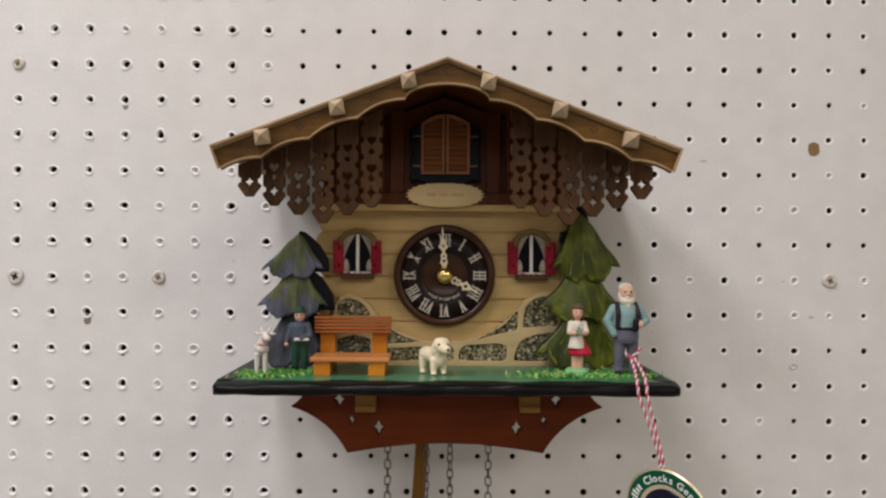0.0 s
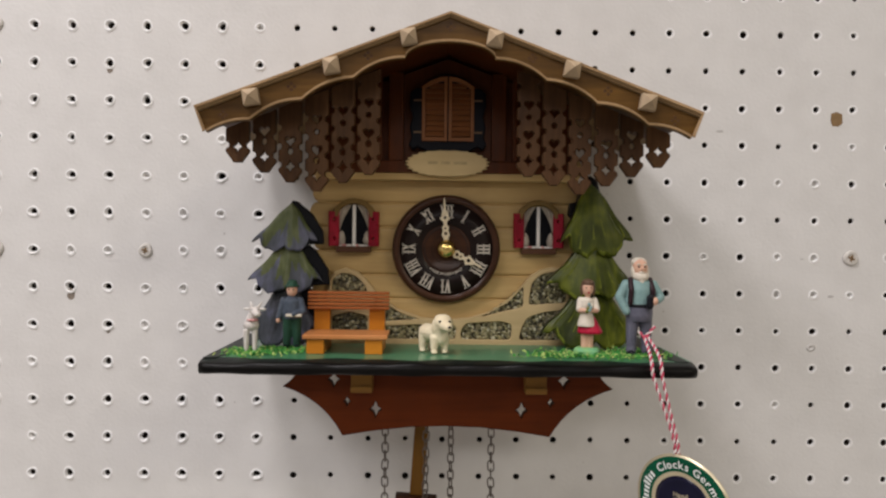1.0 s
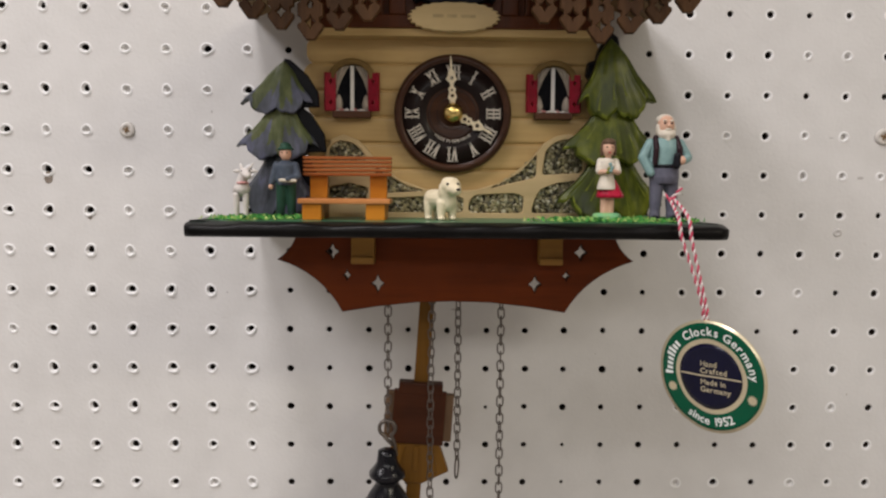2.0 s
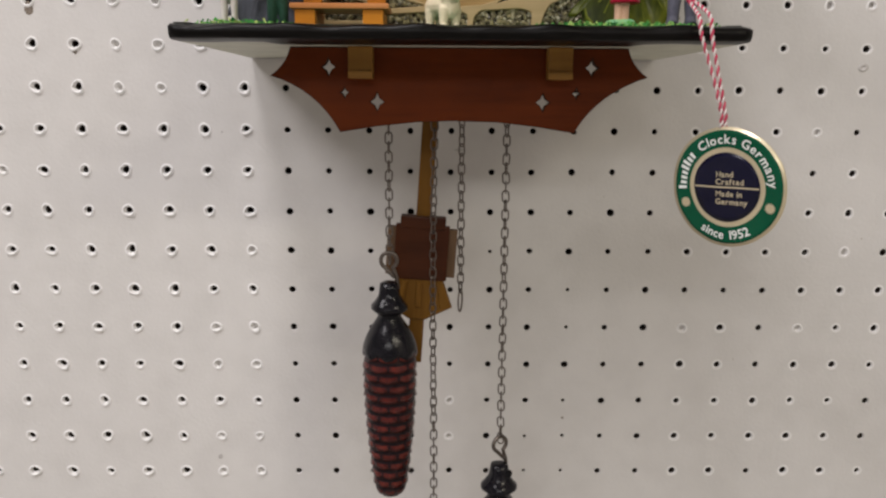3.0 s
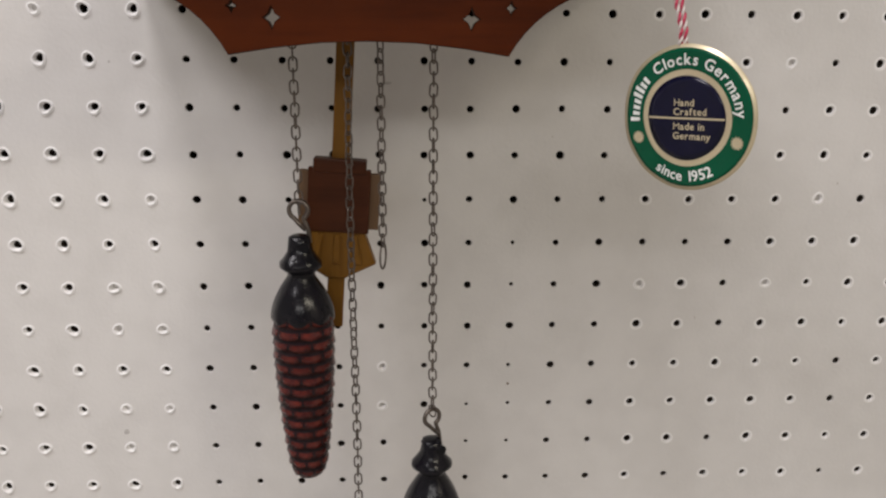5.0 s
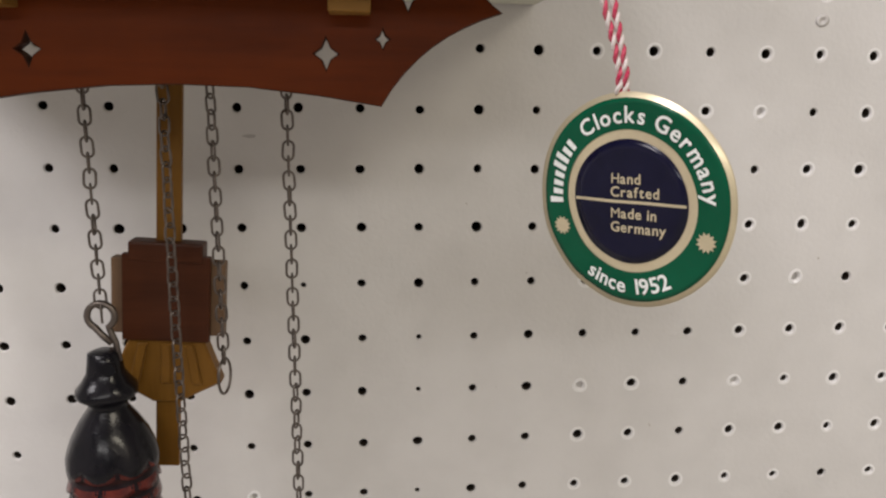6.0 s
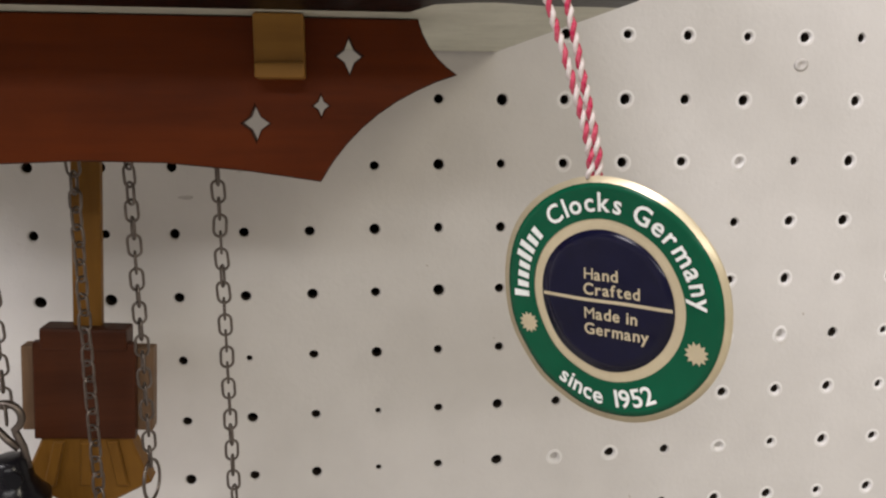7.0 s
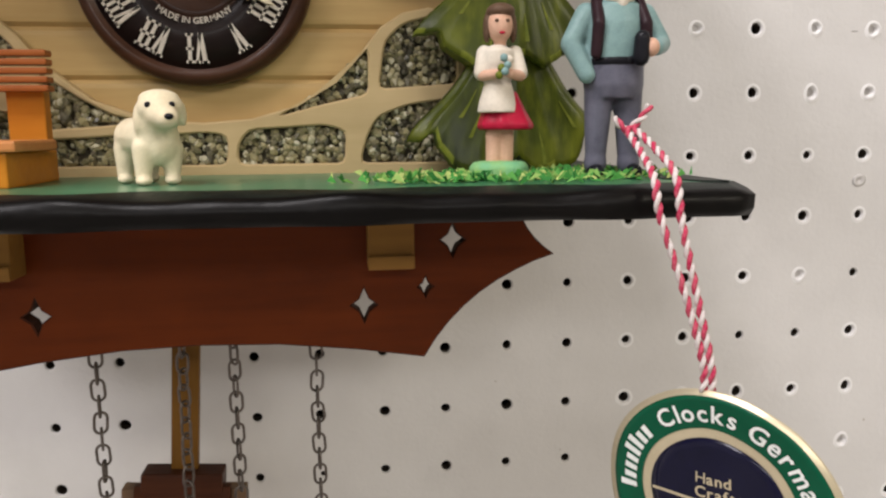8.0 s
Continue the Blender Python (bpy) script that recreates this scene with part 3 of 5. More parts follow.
chip(76.2, 1132.2, 1.0, 1.0, M_CHIP, "tiny dark nail mark between two small holes")
for x, z, w, h in ((5, 1310.5, 3.4, 0.8), (266, 1397.5, 2.6, 1.0), (188, 1510, 3.0, 1.0), (-142, 1321, 0.7, 0.7), (-154, 1104, 1.6, 2.2), (227, 1024, 1.2, 0.7), (-150, 1436, 0.8, 1.1), (246, 1423, 1.8, 0.5)):
    chip(x, z, w, h, M_SCUFF, "small grey scuff on the white board")
for x, z, r in ((253, 1362, 2.1),):
    bm = bmesh.new()
    add_turned(bm, [(r * 1.4, 0), (r * 1.1, 0.5), (r * 0.6, 0.3), (r * 0.4, -0.4)], (x, -0.05, z), 14, 0, "y", lambda a, h: 1 + 0.12 * math.sin(2 * a + 1))
    solo("filled_nail_hole", bm, M_PLUG, (x, 0, z), "small rough filled nail hole in the board", "nail hole", smooth=True)

# ---- the cuckoo clock ----
clock = thing("cuckoo_clock", (0, 0, 1366), "chalet cuckoo clock of carved wood hung on a white pegboard", "cuckoo clock")

# case
Y_WALL, Y_GABLE, Y_SLAT, Y_FASCIA, Y_APRON = -75, -84, -122, -147, -101
bm = box(-74, 74, -70, 0, 1372, 1470, bevel=0.6)
part("case", bm, M_CASE, clock, "brown wooden clock case")
bm = plate([[(-74, 1469), (74, 1469), (74, 1512), (0, 1538), (-74, 1511)]], -70, 0)
part("attic", bm, M_CASE, clock)

# log wall of rounded planks
PLANK = 13.9
for k in range(8):
    z0 = 1372 + k * PLANK - 1
    ext = (0, 2.2, 0.6, 2.8, 0.2, 2.4, 0.8, 1.6)[k]
    bm = bmesh.new()
    n = 12
    rows = []
    xs = [-74 - ext - 3, -74 - ext - 2, -74 - ext, -30, 0, 30, 74 + ext, 74 + ext + 2, 74 + ext + 3]
    ends = [0.45, 0.75, 1, 1, 1, 1, 1, 0.75, 0.45]
    for x, e in zip(xs, ends):
        row = []
        for q in range(n + 1):
            w = q / n
            row.append(bm.verts.new((x, Y_WALL + 1.3 - (1.3 * (1 - abs(2 * w - 1) ** 11)) * (0.6 + 0.4 * e), z0 + PLANK / 2 + (w - 0.5) * PLANK * e)))
        row.append(bm.verts.new((x, -66, z0 + PLANK / 2 + 0.5 * PLANK * e)))
        row.append(bm.verts.new((x, -66, z0 + PLANK / 2 - 0.5 * PLANK * e)))
        rows.append(row)
    m = n + 3
    for a, b in zip(rows, rows[1:]):
        for q in range(m):
            bm.faces.new((a[q], a[(q + 1) % m], b[(q + 1) % m], b[q]))
    bm.faces.new(rows[0])
    bm.faces.new(rows[-1])
    part("plank", bm, M_PLANK, clock)

# gable panelling
bm = plate([[(-74, 1471), (74, 1471), (74, 1510), (0, 1537), (-74, 1509)]], Y_GABLE + 3, -69)
part("gable_panel", bm, M_GABLE, clock, "dark brown gable panel")
for x0, x1 in ((-40, -37), (-33.5, -25), (25, 33.5), (37, 40)):
    part("stile", box(x0, x1, Y_GABLE - 1.5, Y_GABLE + 3.2, 1478, 1528, bevel=0.8), M_GABLE, clock)
part("rail", box(-74, 74, Y_GABLE - 2, Y_GABLE + 3.4, 1471, 1478, bevel=0.8), M_GABLE, clock)
part("beam", box(-75, 75, Y_GABLE - 1, -69, 1467, 1471.4, bevel=0.9), M_PLANK, clock)

# cuckoo door with louvred shutters in a scrolled surround
surround = [(-20, 1484.5), (-17, 1486), (-11, 1483), (0, 1481.5), (11, 1483), (17, 1486), (20, 1484.5), (22, 1487), (20.5, 1491), (21.5, 1497), (20, 1503), (21.5, 1509),
            (21.5, 1516), (18, 1519)] + arc(0, 1513, 16.5, 25, 155, 10, 14) + [(-18, 1519), (-21.5, 1516), (-21.5, 1509), (-20, 1503), (-21.5, 1497), (-20.5, 1491), (-22, 1487)]
door = part("cuckoo_door", plate([surround], Y_GABLE - 3, Y_GABLE + 3.6, bevel=0.6), M_IRON, clock, "blue-black scrolled door surround")
for s in (-1, 1):
    outline = [(s * 0.4, 1489), (s * 14.6, 1489), (s * 14.6, 1519.5), (s * 10, 1522.6), (s * 5, 1524.6), (s * 0.4, 1525.2)]
    inner = [(s * 2.2, 1491), (s * 12.8, 1491), (s * 12.8, 1518.6), (s * 9, 1520.8), (s * 5, 1522.3), (s * 2.2, 1522.8)]
    shutter = part("shutter", plate([outline, inner], Y_GABLE - 5.2, Y_GABLE - 2.8), M_LOUVRE, door, "louvred orange-brown shutter, closed")
    bm = bmesh.new()
    for k in range(10):
        z = 1491.4 + k * 3.05
        wide = 12.6 if k < 9 else 10.5
        vs = [bm.verts.new(p) for p in ((s * 2.3, Y_GABLE - 3.0, z + 3.0), (s * wide, Y_GABLE - 3.0, z + 3.0), (s * wide, Y_GABLE - 4.9, z + 0.3), (s * 2.3, Y_GABLE - 4.9, z + 0.3),
                                          (s * 2.3, Y_GABLE - 2.9, z), (s * wide, Y_GABLE - 2.9, z))]
        bm.faces.new(vs[:4])
        bm.faces.new((vs[3], vs[2], vs[5], vs[4]))
    part("louvre", bm, M_LOUVRE, door)
for s in (-1, 1):
    for z in (1494, 1512):
        part("hinge", box(min(s * 14, s * 19.5), max(s * 14, s * 19.5), Y_GABLE - 4, Y_GABLE - 3, z - 0.5, z + 0.5, bevel=0.15), M_BOBSIDE, door)

# name plate with faded print
top = []
for k in range(48):
    a = 2 * math.pi * k / 48
    w = 1 + (0.035 if k % 2 else -0.03) * (0.4 + abs(math.cos(a)))
    top.append((23 * w * math.copysign(abs(math.cos(a)) ** 0.8, math.cos(a)), 1476.4 + 7.3 * w * math.sin(a)))
sign = part("name_plate", plate([top], Y_GABLE - 5, Y_GABLE - 1.4, bevel=0.35), M_SIGN, clock, "cream wooden plate with a wavy edge")
for x0, x1 in ((-11, -5.4), (-3.6, 1.6), (3.4, 11)):
    part("print_bar", box(x0, x1, Y_GABLE - 5.1, Y_GABLE - 4.9, 1475.8, 1477.4, bevel=0), M_SIGNMARK, sign)

# roof boards and scalloped fascia
for s in (-1, 1):
    path = [(0, 1543.2), (s * 123.2, 1496.2), (s * 122.2, 1493.8), (0, 1540.9)]
    part("roof_board", plate([path], -149, -1, bevel=0.4), [M_SHINGLE, M_EDGE], clock, "brown sloping roof board with a pale front edge")
    part("roof_edging", plate([[(0, 1543.4), (s * 123.4, 1496.3), (s * 118.9, 1484.0), (s * 117.7, 1484.7), (s * 121.9, 1495.2), (0, 1542.0)]], -150.2, -149.05, bevel=0.2), M_EDGE, clock, "pale tan edge strip along the roof")
    part("soffit", plate([[(0, 1540.6), (s * 121.2, 1494.0), (s * 120.8, 1492.9), (0, 1539.4)]], -143.2, -70), M_GABLE, clock, "dark brown plate along the underside of the roof")
cusps = [(-118, 1484), (-97, 1490), (-72, 1500), (-47, 1511), (-22, 1521)]
lower = bowed(cusps[0], cusps[1], 1.6) + bowed(cusps[1], cusps[2], 2.6) + bowed(cusps[2], cusps[3], 2.6) + bowed(cusps[3], cusps[4], 2.6)
lower += arc(0, 1521, 22, 180, 90, 9, 8.2)
lower += [(-x, z) for x, z in reversed(lower[:-1])]
upper = [(122.0, 1493.6), (0, 1540.8), (-122.0, 1493.6)]
part("fascia", plate([lower + upper], Y_FASCIA, -143.5), M_FASCIA, clock, "stained scalloped fascia board under the roof")
strip = [(x, z + 1.35) for x, z in lower]
part("fascia_edging", plate([lower + list(reversed(strip))], Y_FASCIA - 0.9, Y_FASCIA - 0.05, bevel=0.25), M_EDGE, clock, "pale rounded lower edge of the fascia")

for k, (x, z) in enumerate(((-96, 1500), (-57.5, 1515.6), (-20.3, 1530), (21.5, 1529.6), (59, 1515.4), (96, 1500))):
    bm = bmesh.new()
    w = 3.8
    tip = bm.verts.new((0, -155.5, 0))
    rim = [bm.verts.new((a * w, -151.0, b * w)) for a, b in ((-1, -1), (1, -1), (1, 1), (-1, 1))]
    back = [bm.verts.new((a * w, -146.5, b * w)) for a, b in ((-1, -1), (1, -1), (1, 1), (-1, 1))]
    for q in range(4):
        bm.faces.new((rim[q], rim[(q + 1) % 4], tip))
        bm.faces.new((rim[q], rim[(q + 1) % 4], back[(q + 1) % 4], back[q]))
    bm.faces.new(back)
    bmesh.ops.rotate(bm, verts=bm.verts, cent=(0, 0, 0), matrix=Matrix.Rotation(radians(9 if x > 0 else -9), 3, "Y"))
    bmesh.ops.translate(bm, verts=bm.verts, vec=(x, 0, z + 0.8))
    part("stud", bm, M_STUD, clock, "pale pyramid-headed roof stud")
for x, z in ((-110, 1492.5), (-77, 1506.5), (-40, 1522), (0, 1536.5), (40, 1522), (77, 1506.5), (110, 1492.5)):
    bm = bmesh.new()
    for dx, dz in ((0, 1.5), (1.5, 0), (0, -1.5), (-1.5, 0)):
        add_plate(bm, [[(x + dx - 0.9, z + dz), (x + dx, z + dz - 0.9), (x + dx + 0.9, z + dz), (x + dx, z + dz + 0.9)]], Y_FASCIA - 0.25, Y_FASCIA + 0.3)
    part("carved_flower", bm, M_SLAT, clock)

# fretwork skirts: six hanging slats a side
for s in (-1, 1):
    for k, (x, foot) in enumerate(((109.2, 1472), (95.6, 1467), (82, 1462), (68.4, 1457.5), (54.8, 1462), (41.6, 1466.5))):
        w = 6.05
        headz = 1543 - 0.404 * x - 6.5
        def notch(side, z):
            e = x + side * w
            return [(e, z - 2.0), (e - side * 1.7, z - 0.9), (e - side * 1.7, z + 0.9), (e, z + 2.0)]
        right, left = [], []
        z = foot + 9
        while z < headz - 6:
            right += notch(1, z)
            left = [*reversed(notch(-1, z))] + left
            z += 9.5
        shape = [(x - 2, foot), (x + 2, foot), (x + w, foot + 5.5)] + right + [(x + w, headz - 3), (x - w, headz + 2)] + left + [(x - w, foot + 5.5)]
        holes = [star4(x, foot + 8.2, 2.5, 3.1)]
        if headz - foot > 24:
            holes.append([(x + 1.5 * math.cos(q * math.pi / 4), foot + 16 + 1.7 * math.sin(q * math.pi / 4)) for q in range(8)])
        if headz - foot > 27:
            holes.append(heart(x, foot + 21.6, 2.9))
        if headz - foot > 42:
            holes.append(ring_points(x, foot + 31, 1.5, 8))
            holes.append(heart(x, foot + 37.5, 2.6))
        flip = [[(s * a, b) for a, b in o] for o in [shape, *holes]]
        y = Y_SLAT + (0.9 if k % 2 else 0)
        part("slat", plate(flip, y - 1.6, y + 1.8, bevel=0.45), M_SLAT, clock, "brown fretwork slat pierced with a heart and stars" if k == 0 else "")
    pts = [(s * 35, 1526), (s * 35, 1528), (s * 112, 1497), (s * 112, 1495)]
    part("slat_batten", plate([pts], Y_SLAT - 1, -72), M_SLAT, clock)

# dial
dial = part("dial", add_turned(bmesh.new(), [(31, 0), (31.2, 4), (30.6, 6.0), (29.2, 7.0), (27.6, 6.8), (26.8, 5.6)], (0, Y_WALL + 0.2, 1428), 64, 0, "y"), M_DIALRING, clock, "dark turned dial ring", True)
part("dial_face", add_turned(bmesh.new(), [(26.9, 0), (26.9, 5.7), (14.2, 5.9), (13.9, 5.5)], (0, Y_WALL + 0.15, 1428), 64, 0, "y"), M_DIAL, dial)
part("dial_centre", add_turned(bmesh.new(), [(13.8, 0), (13.8, 5.2), (12.6, 6.1), (11.4, 5.2), (9.2, 5.0), (8.4, 5.7), (7.4, 5.0), (5, 5.0)], (0, Y_WALL + 0.1, 1428), 56, 0, "y"), M_DIALMID, dial, "", True)


def numeral(text, hour):
    """A Roman numeral of serifed strokes, its foot to the middle of the dial."""
    bm = bmesh.new()
    wid = {"I": 2.1, "V": 4.0, "X": 4.0}
    total = sum(wid[c] for c in text)
    shrink = min(0.94, 8.4 / total)
    low, high = 17.6, 25.4
    u = -total / 2
    y0, y1 = Y_WALL - 6.1, Y_WALL - 5.5

    def stroke(u0, v0, u1, v1, w):
        add_plate(bm, [[(u0 - w, v0), (u0 + w, v0), (u1 + w, v1), (u1 - w, v1)]], y0, y1)

    for c in text:
        m = u + wid[c] / 2
        if c == "I":
            stroke(m, low, m, high, 0.5)
            for v in (low, (low + high) / 2 - 0.3, high - 0.75):
                stroke(m, v, m, v + 0.75, 1.0 if v != low + 3.6 else 0.8)
        elif c == "V":
            stroke(m - 1.15, high, m, low, 0.62)
            stroke(m + 1.15, high, m, low, 0.4)
            for d in (-1.2, 1.2):
                stroke(m + d, high - 0.7, m + d, high, 0.95)
        else:
            stroke(m - 1.2, high, m + 1.2, low, 0.62)
            stroke(m + 1.2, high, m - 1.2, low, 0.4)
            for d in (-1.2, 1.2):
                stroke(m + d, high - 0.7, m + d, high, 0.85)
                stroke(m + d, low, m + d, low + 0.7, 0.85)
        u += wid[c]
    a = radians(hour * 30)
    for v in bm.verts:
        x, z = v.co.x * shrink, v.co.z
        v.co.x, v.co.z = x * math.cos(a) + z * math.sin(a), 1428 + z * math.cos(a) - x * math.sin(a)
    part("numeral", bm, M_NUMERAL, dial)


for hour, text in enumerate(("XII", "I", "II", "III", "IIII", "V", "VI", "VII", "VIII", "IX", "X", "XI")):
    numeral(text, hour)
bm = bmesh.new()


def on_dial(u, v, mid):
    r = 15.2
    a = mid / r
    x, z = (u - mid), -r + v
    return (x * math.cos(a) - z * math.sin(a) * 1.0, Y_WALL - 6.4, 1428 + z * math.cos(a) + x * math.sin(a))


add_text(bm, "MADE IN GERMANY", 2.25, on_dial)
part("maker_print", bm, M_NUMERAL, dial)


def clock_hand(name, turn, length, spread, y):
    """A fretted hand: stem, pierced leaf, tip."""
    L = length
    half = [(0.9 * spread, 2), (1.5 * spread, 0.14 * L), (1.0 * spread, 0.2 * L), (1.9 * spread, 0.27 * L), (1.3 * spread, 0.36 * L), (1.6 * spread, 0.42 * L), (0.7 * spread, 0.47 * L),
            (1.0 * spread, 0.53 * L), (2.3 * spread, 0.58 * L), (1.5 * spread, 0.66 * L), (1.4 * spread, 0.71 * L), (0.5 * spread, 0.76 * L), (0.45 * spread, 0.9 * L), (0.12, L)]
    shape = half + [(-a, b) for a, b in reversed(half)]
    holes = [ring_points(0, 0.3 * L, 0.75 * spread, 8), ring_points(0, 0.61 * L, 0.8 * spread, 8), ring_points(0, 0.4 * L, 0.5 * spread, 8)]
    bm = plate([shape, *holes], y - 0.5, y + 0.4, bevel=0.1)
    a = radians(turn)
    for v in bm.verts:
        x, z = v.co.x, v.co.z
        v.co.x, v.co.z = x * math.cos(a) + z * math.sin(a), 1428 + z * math.cos(a) - x * math.sin(a)
    part(name, bm, M_HAND, dial, "cream fretted " + name.replace("_", " "))


clock_hand("hour_hand", 117, 23.5, 1.35, Y_WALL - 8.2)
clock_hand("minute_hand", -3, 29.5, 1.25, Y_WALL - 9.8)
part("hub", add_turned(bmesh.new(), [(5.2, 6.5), (5.3, 10.2), (4.7, 12), (3.2, 13.5), (1.5, 14.2)], (0, Y_WALL, 1428), 28, 0, "y"), M_BRASS, dial, "polished brass hub cap", True)


def clock_window(cx):
    """Arched window with open red shutters, curtains and a flower box."""
    z0, half = 1428, 9.2
    y = Y_WALL
    head = [*arc(cx, 1446, half + 3.4, 0, 180, 12, 10.6), (cx - half, 1446), *arc(cx, 1446, half, 180, 0, 12, 7.6), (cx + half, 1446)]
    win = part("window", box(cx - half, cx + half, y - 0.6, y + 1, z0, 1453, bevel=0.2), M_GLASS, clock, "arched window with a black pane")
    part("arch", plate([head], y - 4.2, y + 1, bevel=0.5), M_ARCH, win)
    part("mullion", box(cx - 1.0, cx + 1.0, y - 2.2, y - 0.5, z0, 1453, bevel=0.3), M_WHITE, win)
    part("sill", box(cx - half, cx + half, y - 2.0, y - 0.5, z0, z0 + 2, bevel=0.3), M_WHITE, win)
    for s in (-1, 1):
        bm = bmesh.new()
        rows = []
        for q in range(9):
            v = q / 8
            z = 1453 - v * 15
            edge = half - (1.2 + 6.6 * (1 - v) ** 1.5)
            row = []
            for p in range(11):
                w = p / 10
                xx = edge + (half - edge) * w
                row.append(bm.verts.new((cx + s * xx, y - 1.2 - 0.7 * math.sin(w * 16) - 0.3, z)))
            rows.append(row)
        for a, b in zip(rows, rows[1:]):
            for p in range(10):
                bm.faces.new((a[p], a[p + 1], b[p + 1], b[p])).smooth = True
        part("curtain", bm, M_CURTAIN, win)
        add = bmesh.new()
        add_turned(add, [(0.4, 0), (2.0, 1.2), (2.4, 4), (1.6, 7.2), (0.5, 9)], (cx + s * (half - 1.8), y - 0.6, z0 + 1), 10)
        part("curtain", add, M_CURTAIN, win)
        x0 = cx + s * (half - 0.4)
        x1 = cx + s * (half + 5.6)
        lo, hi = min(x0, x1), max(x0, x1)
        outline = [(lo, 1429), (hi, 1429), (hi, 1449), (lo, 1449)]
        mid = (lo + hi) / 2
        holes = [star4(mid, 1444.5, 1.0, 1.4), star4(mid, 1433.5, 1.0, 1.4)]
        bm = plate([outline, *holes], y - 1.2, y + 1.2, bevel=0.25)
        bmesh.ops.rotate(bm, verts=bm.verts, cent=(x0, y, 1429), matrix=Matrix.Rotation(radians(-s * 24), 3, "Z"))
        bmesh.ops.translate(bm, verts=bm.verts, vec=(0, -2.0, 0))
        part("shutter", bm, M_RED, win, "open crimson shutter")
    part("flower_box", box(cx - 10, cx + 10, y - 6.5, y + 0.5, 1425.4, 1429, bevel=0.6), M_BOX, win)
    rnd = random.Random(int(cx))
    for k, (dx, mat) in enumerate(((-5.2, M_PINK), (-2.6, M_WHITE), (0.3, M_WHITE), (2.2, M_PINK), (4.6, M_WHITE))):
        bm = bmesh.new()
        for q in range(4):
            add_ball(bm, (cx + dx + rnd.uniform(-0.8, 0.8), y - 5.2 + rnd.uniform(-0.6, 0.6), 1429.0 + rnd.uniform(-0.2, 0.7)), (0.9, 0.8, 0.7), 0, 6)
        part("blossom", bm, mat, win)


clock_window(-53.5)
clock_window(53.5)

# stone footing: pale frame with openings over a bed of gravel
TOP_RIGHT = [(0, 1387), (13, 1388), (25, 1391.5), (36, 1398), (43, 1405.5), (48.5, 1412.5), (55, 1416.6), (62, 1418), (68, 1417), (72, 1412)]
TOP_LEFT = [(14, 1388), (28, 1393), (40, 1402.5), (46, 1410), (50.5, 1414), (58, 1416.6), (64, 1414.5), (67, 1409), (68.5, 1402)]


def footing(right, left):
    shape = [(-70, 1371.5), (72, 1371.5)] + list(reversed(TOP_RIGHT)) + [(-x, z) for x, z in TOP_LEFT]
    return plate([shape, *right, *[[(-x, z) for x, z in o] for o in left]], Y_WALL - 4, Y_WALL - 0.2, bevel=0.5)


def soft(points, r=1.2):
    """Rounds the corners of an opening."""
    out, n = [], len(points)
    for i, p in enumerate(points):
        a, b = Vector(points[i - 1]), Vector(points[(i + 1) % n])
        p = Vector(p)
        da, db = (a - p), (b - p)
        ra, rb = min(r, da.length * 0.4), min(r, db.length * 0.4)
        q0, q1 = p + da.normalized() * ra, p + db.normalized() * rb
        out += [tuple(q0), tuple((q0 + 2 * p + q1) / 4), tuple(q1)]
    return out


right_holes = [soft(o, 2.0) for o in (
    [(9, 1375.6), (38, 1375.6), (38.6, 1384.5), (33, 1386.2), (12, 1385), (9, 1381)],
    [(20, 1388.6), (33, 1392), (45, 1394.6), (45.2, 1407), (38, 1400.4), (30, 1393.8)],
    [(48, 1396), (70, 1397.5), (70, 1414), (62, 1415.4), (55, 1413.6), (50, 1409)],
    [(42.5, 1375.6), (69, 1375.6), (69, 1393.4), (56, 1391.6), (47.5, 1388.4), (44.5, 1383)],
    [(-9.5, 1375.6), (5.9, 1375.6), (6.3, 1383.4), (1.2, 1384.4), (-9.5, 1383.8)])]
left_holes = [soft(o, 1.6) for o in (
    [(45, 1403), (66, 1403), (65.4, 1410), (60, 1413.6), (52.5, 1412), (48, 1408)],
    [(45, 1380), (65.5, 1380), (65.5, 1388.5), (55, 1391), (45, 1388.5)],
    [(15, 1387.2), (31, 1386), (41, 1385.5), (41, 1400), (31.5, 1393.6), (24, 1389.4)],
    [(13.2, 1375.6), (42, 1375.6), (42, 1382.5), (13.2, 1384.2)])]
foot = part("stone_footing", footing(right_holes, left_holes), M_OVERLAY, clock, "pale stone-pattern footing filled with gravel")
rnd = random.Random(11)
bed = bmesh.new()
seed_stone = bmesh.new()
bmesh.ops.create_icosphere(seed_stone, subdivisions=1, radius=1)
stone_points = [v.co.copy() for v in seed_stone.verts]
stone_faces = [[v.index for v in f.verts] for f in seed_stone.faces]
seed_stone.free()
stones, stone_sides = [], []


def inside(x, z, poly):
    hit = False
    for (xa, za), (xb, zb) in zip(poly, poly[1:] + poly[:1]):
        if (za > z) != (zb > z) and x < (xb - xa) * (z - za) / (zb - za) + xa:
            hit = not hit
    return hit


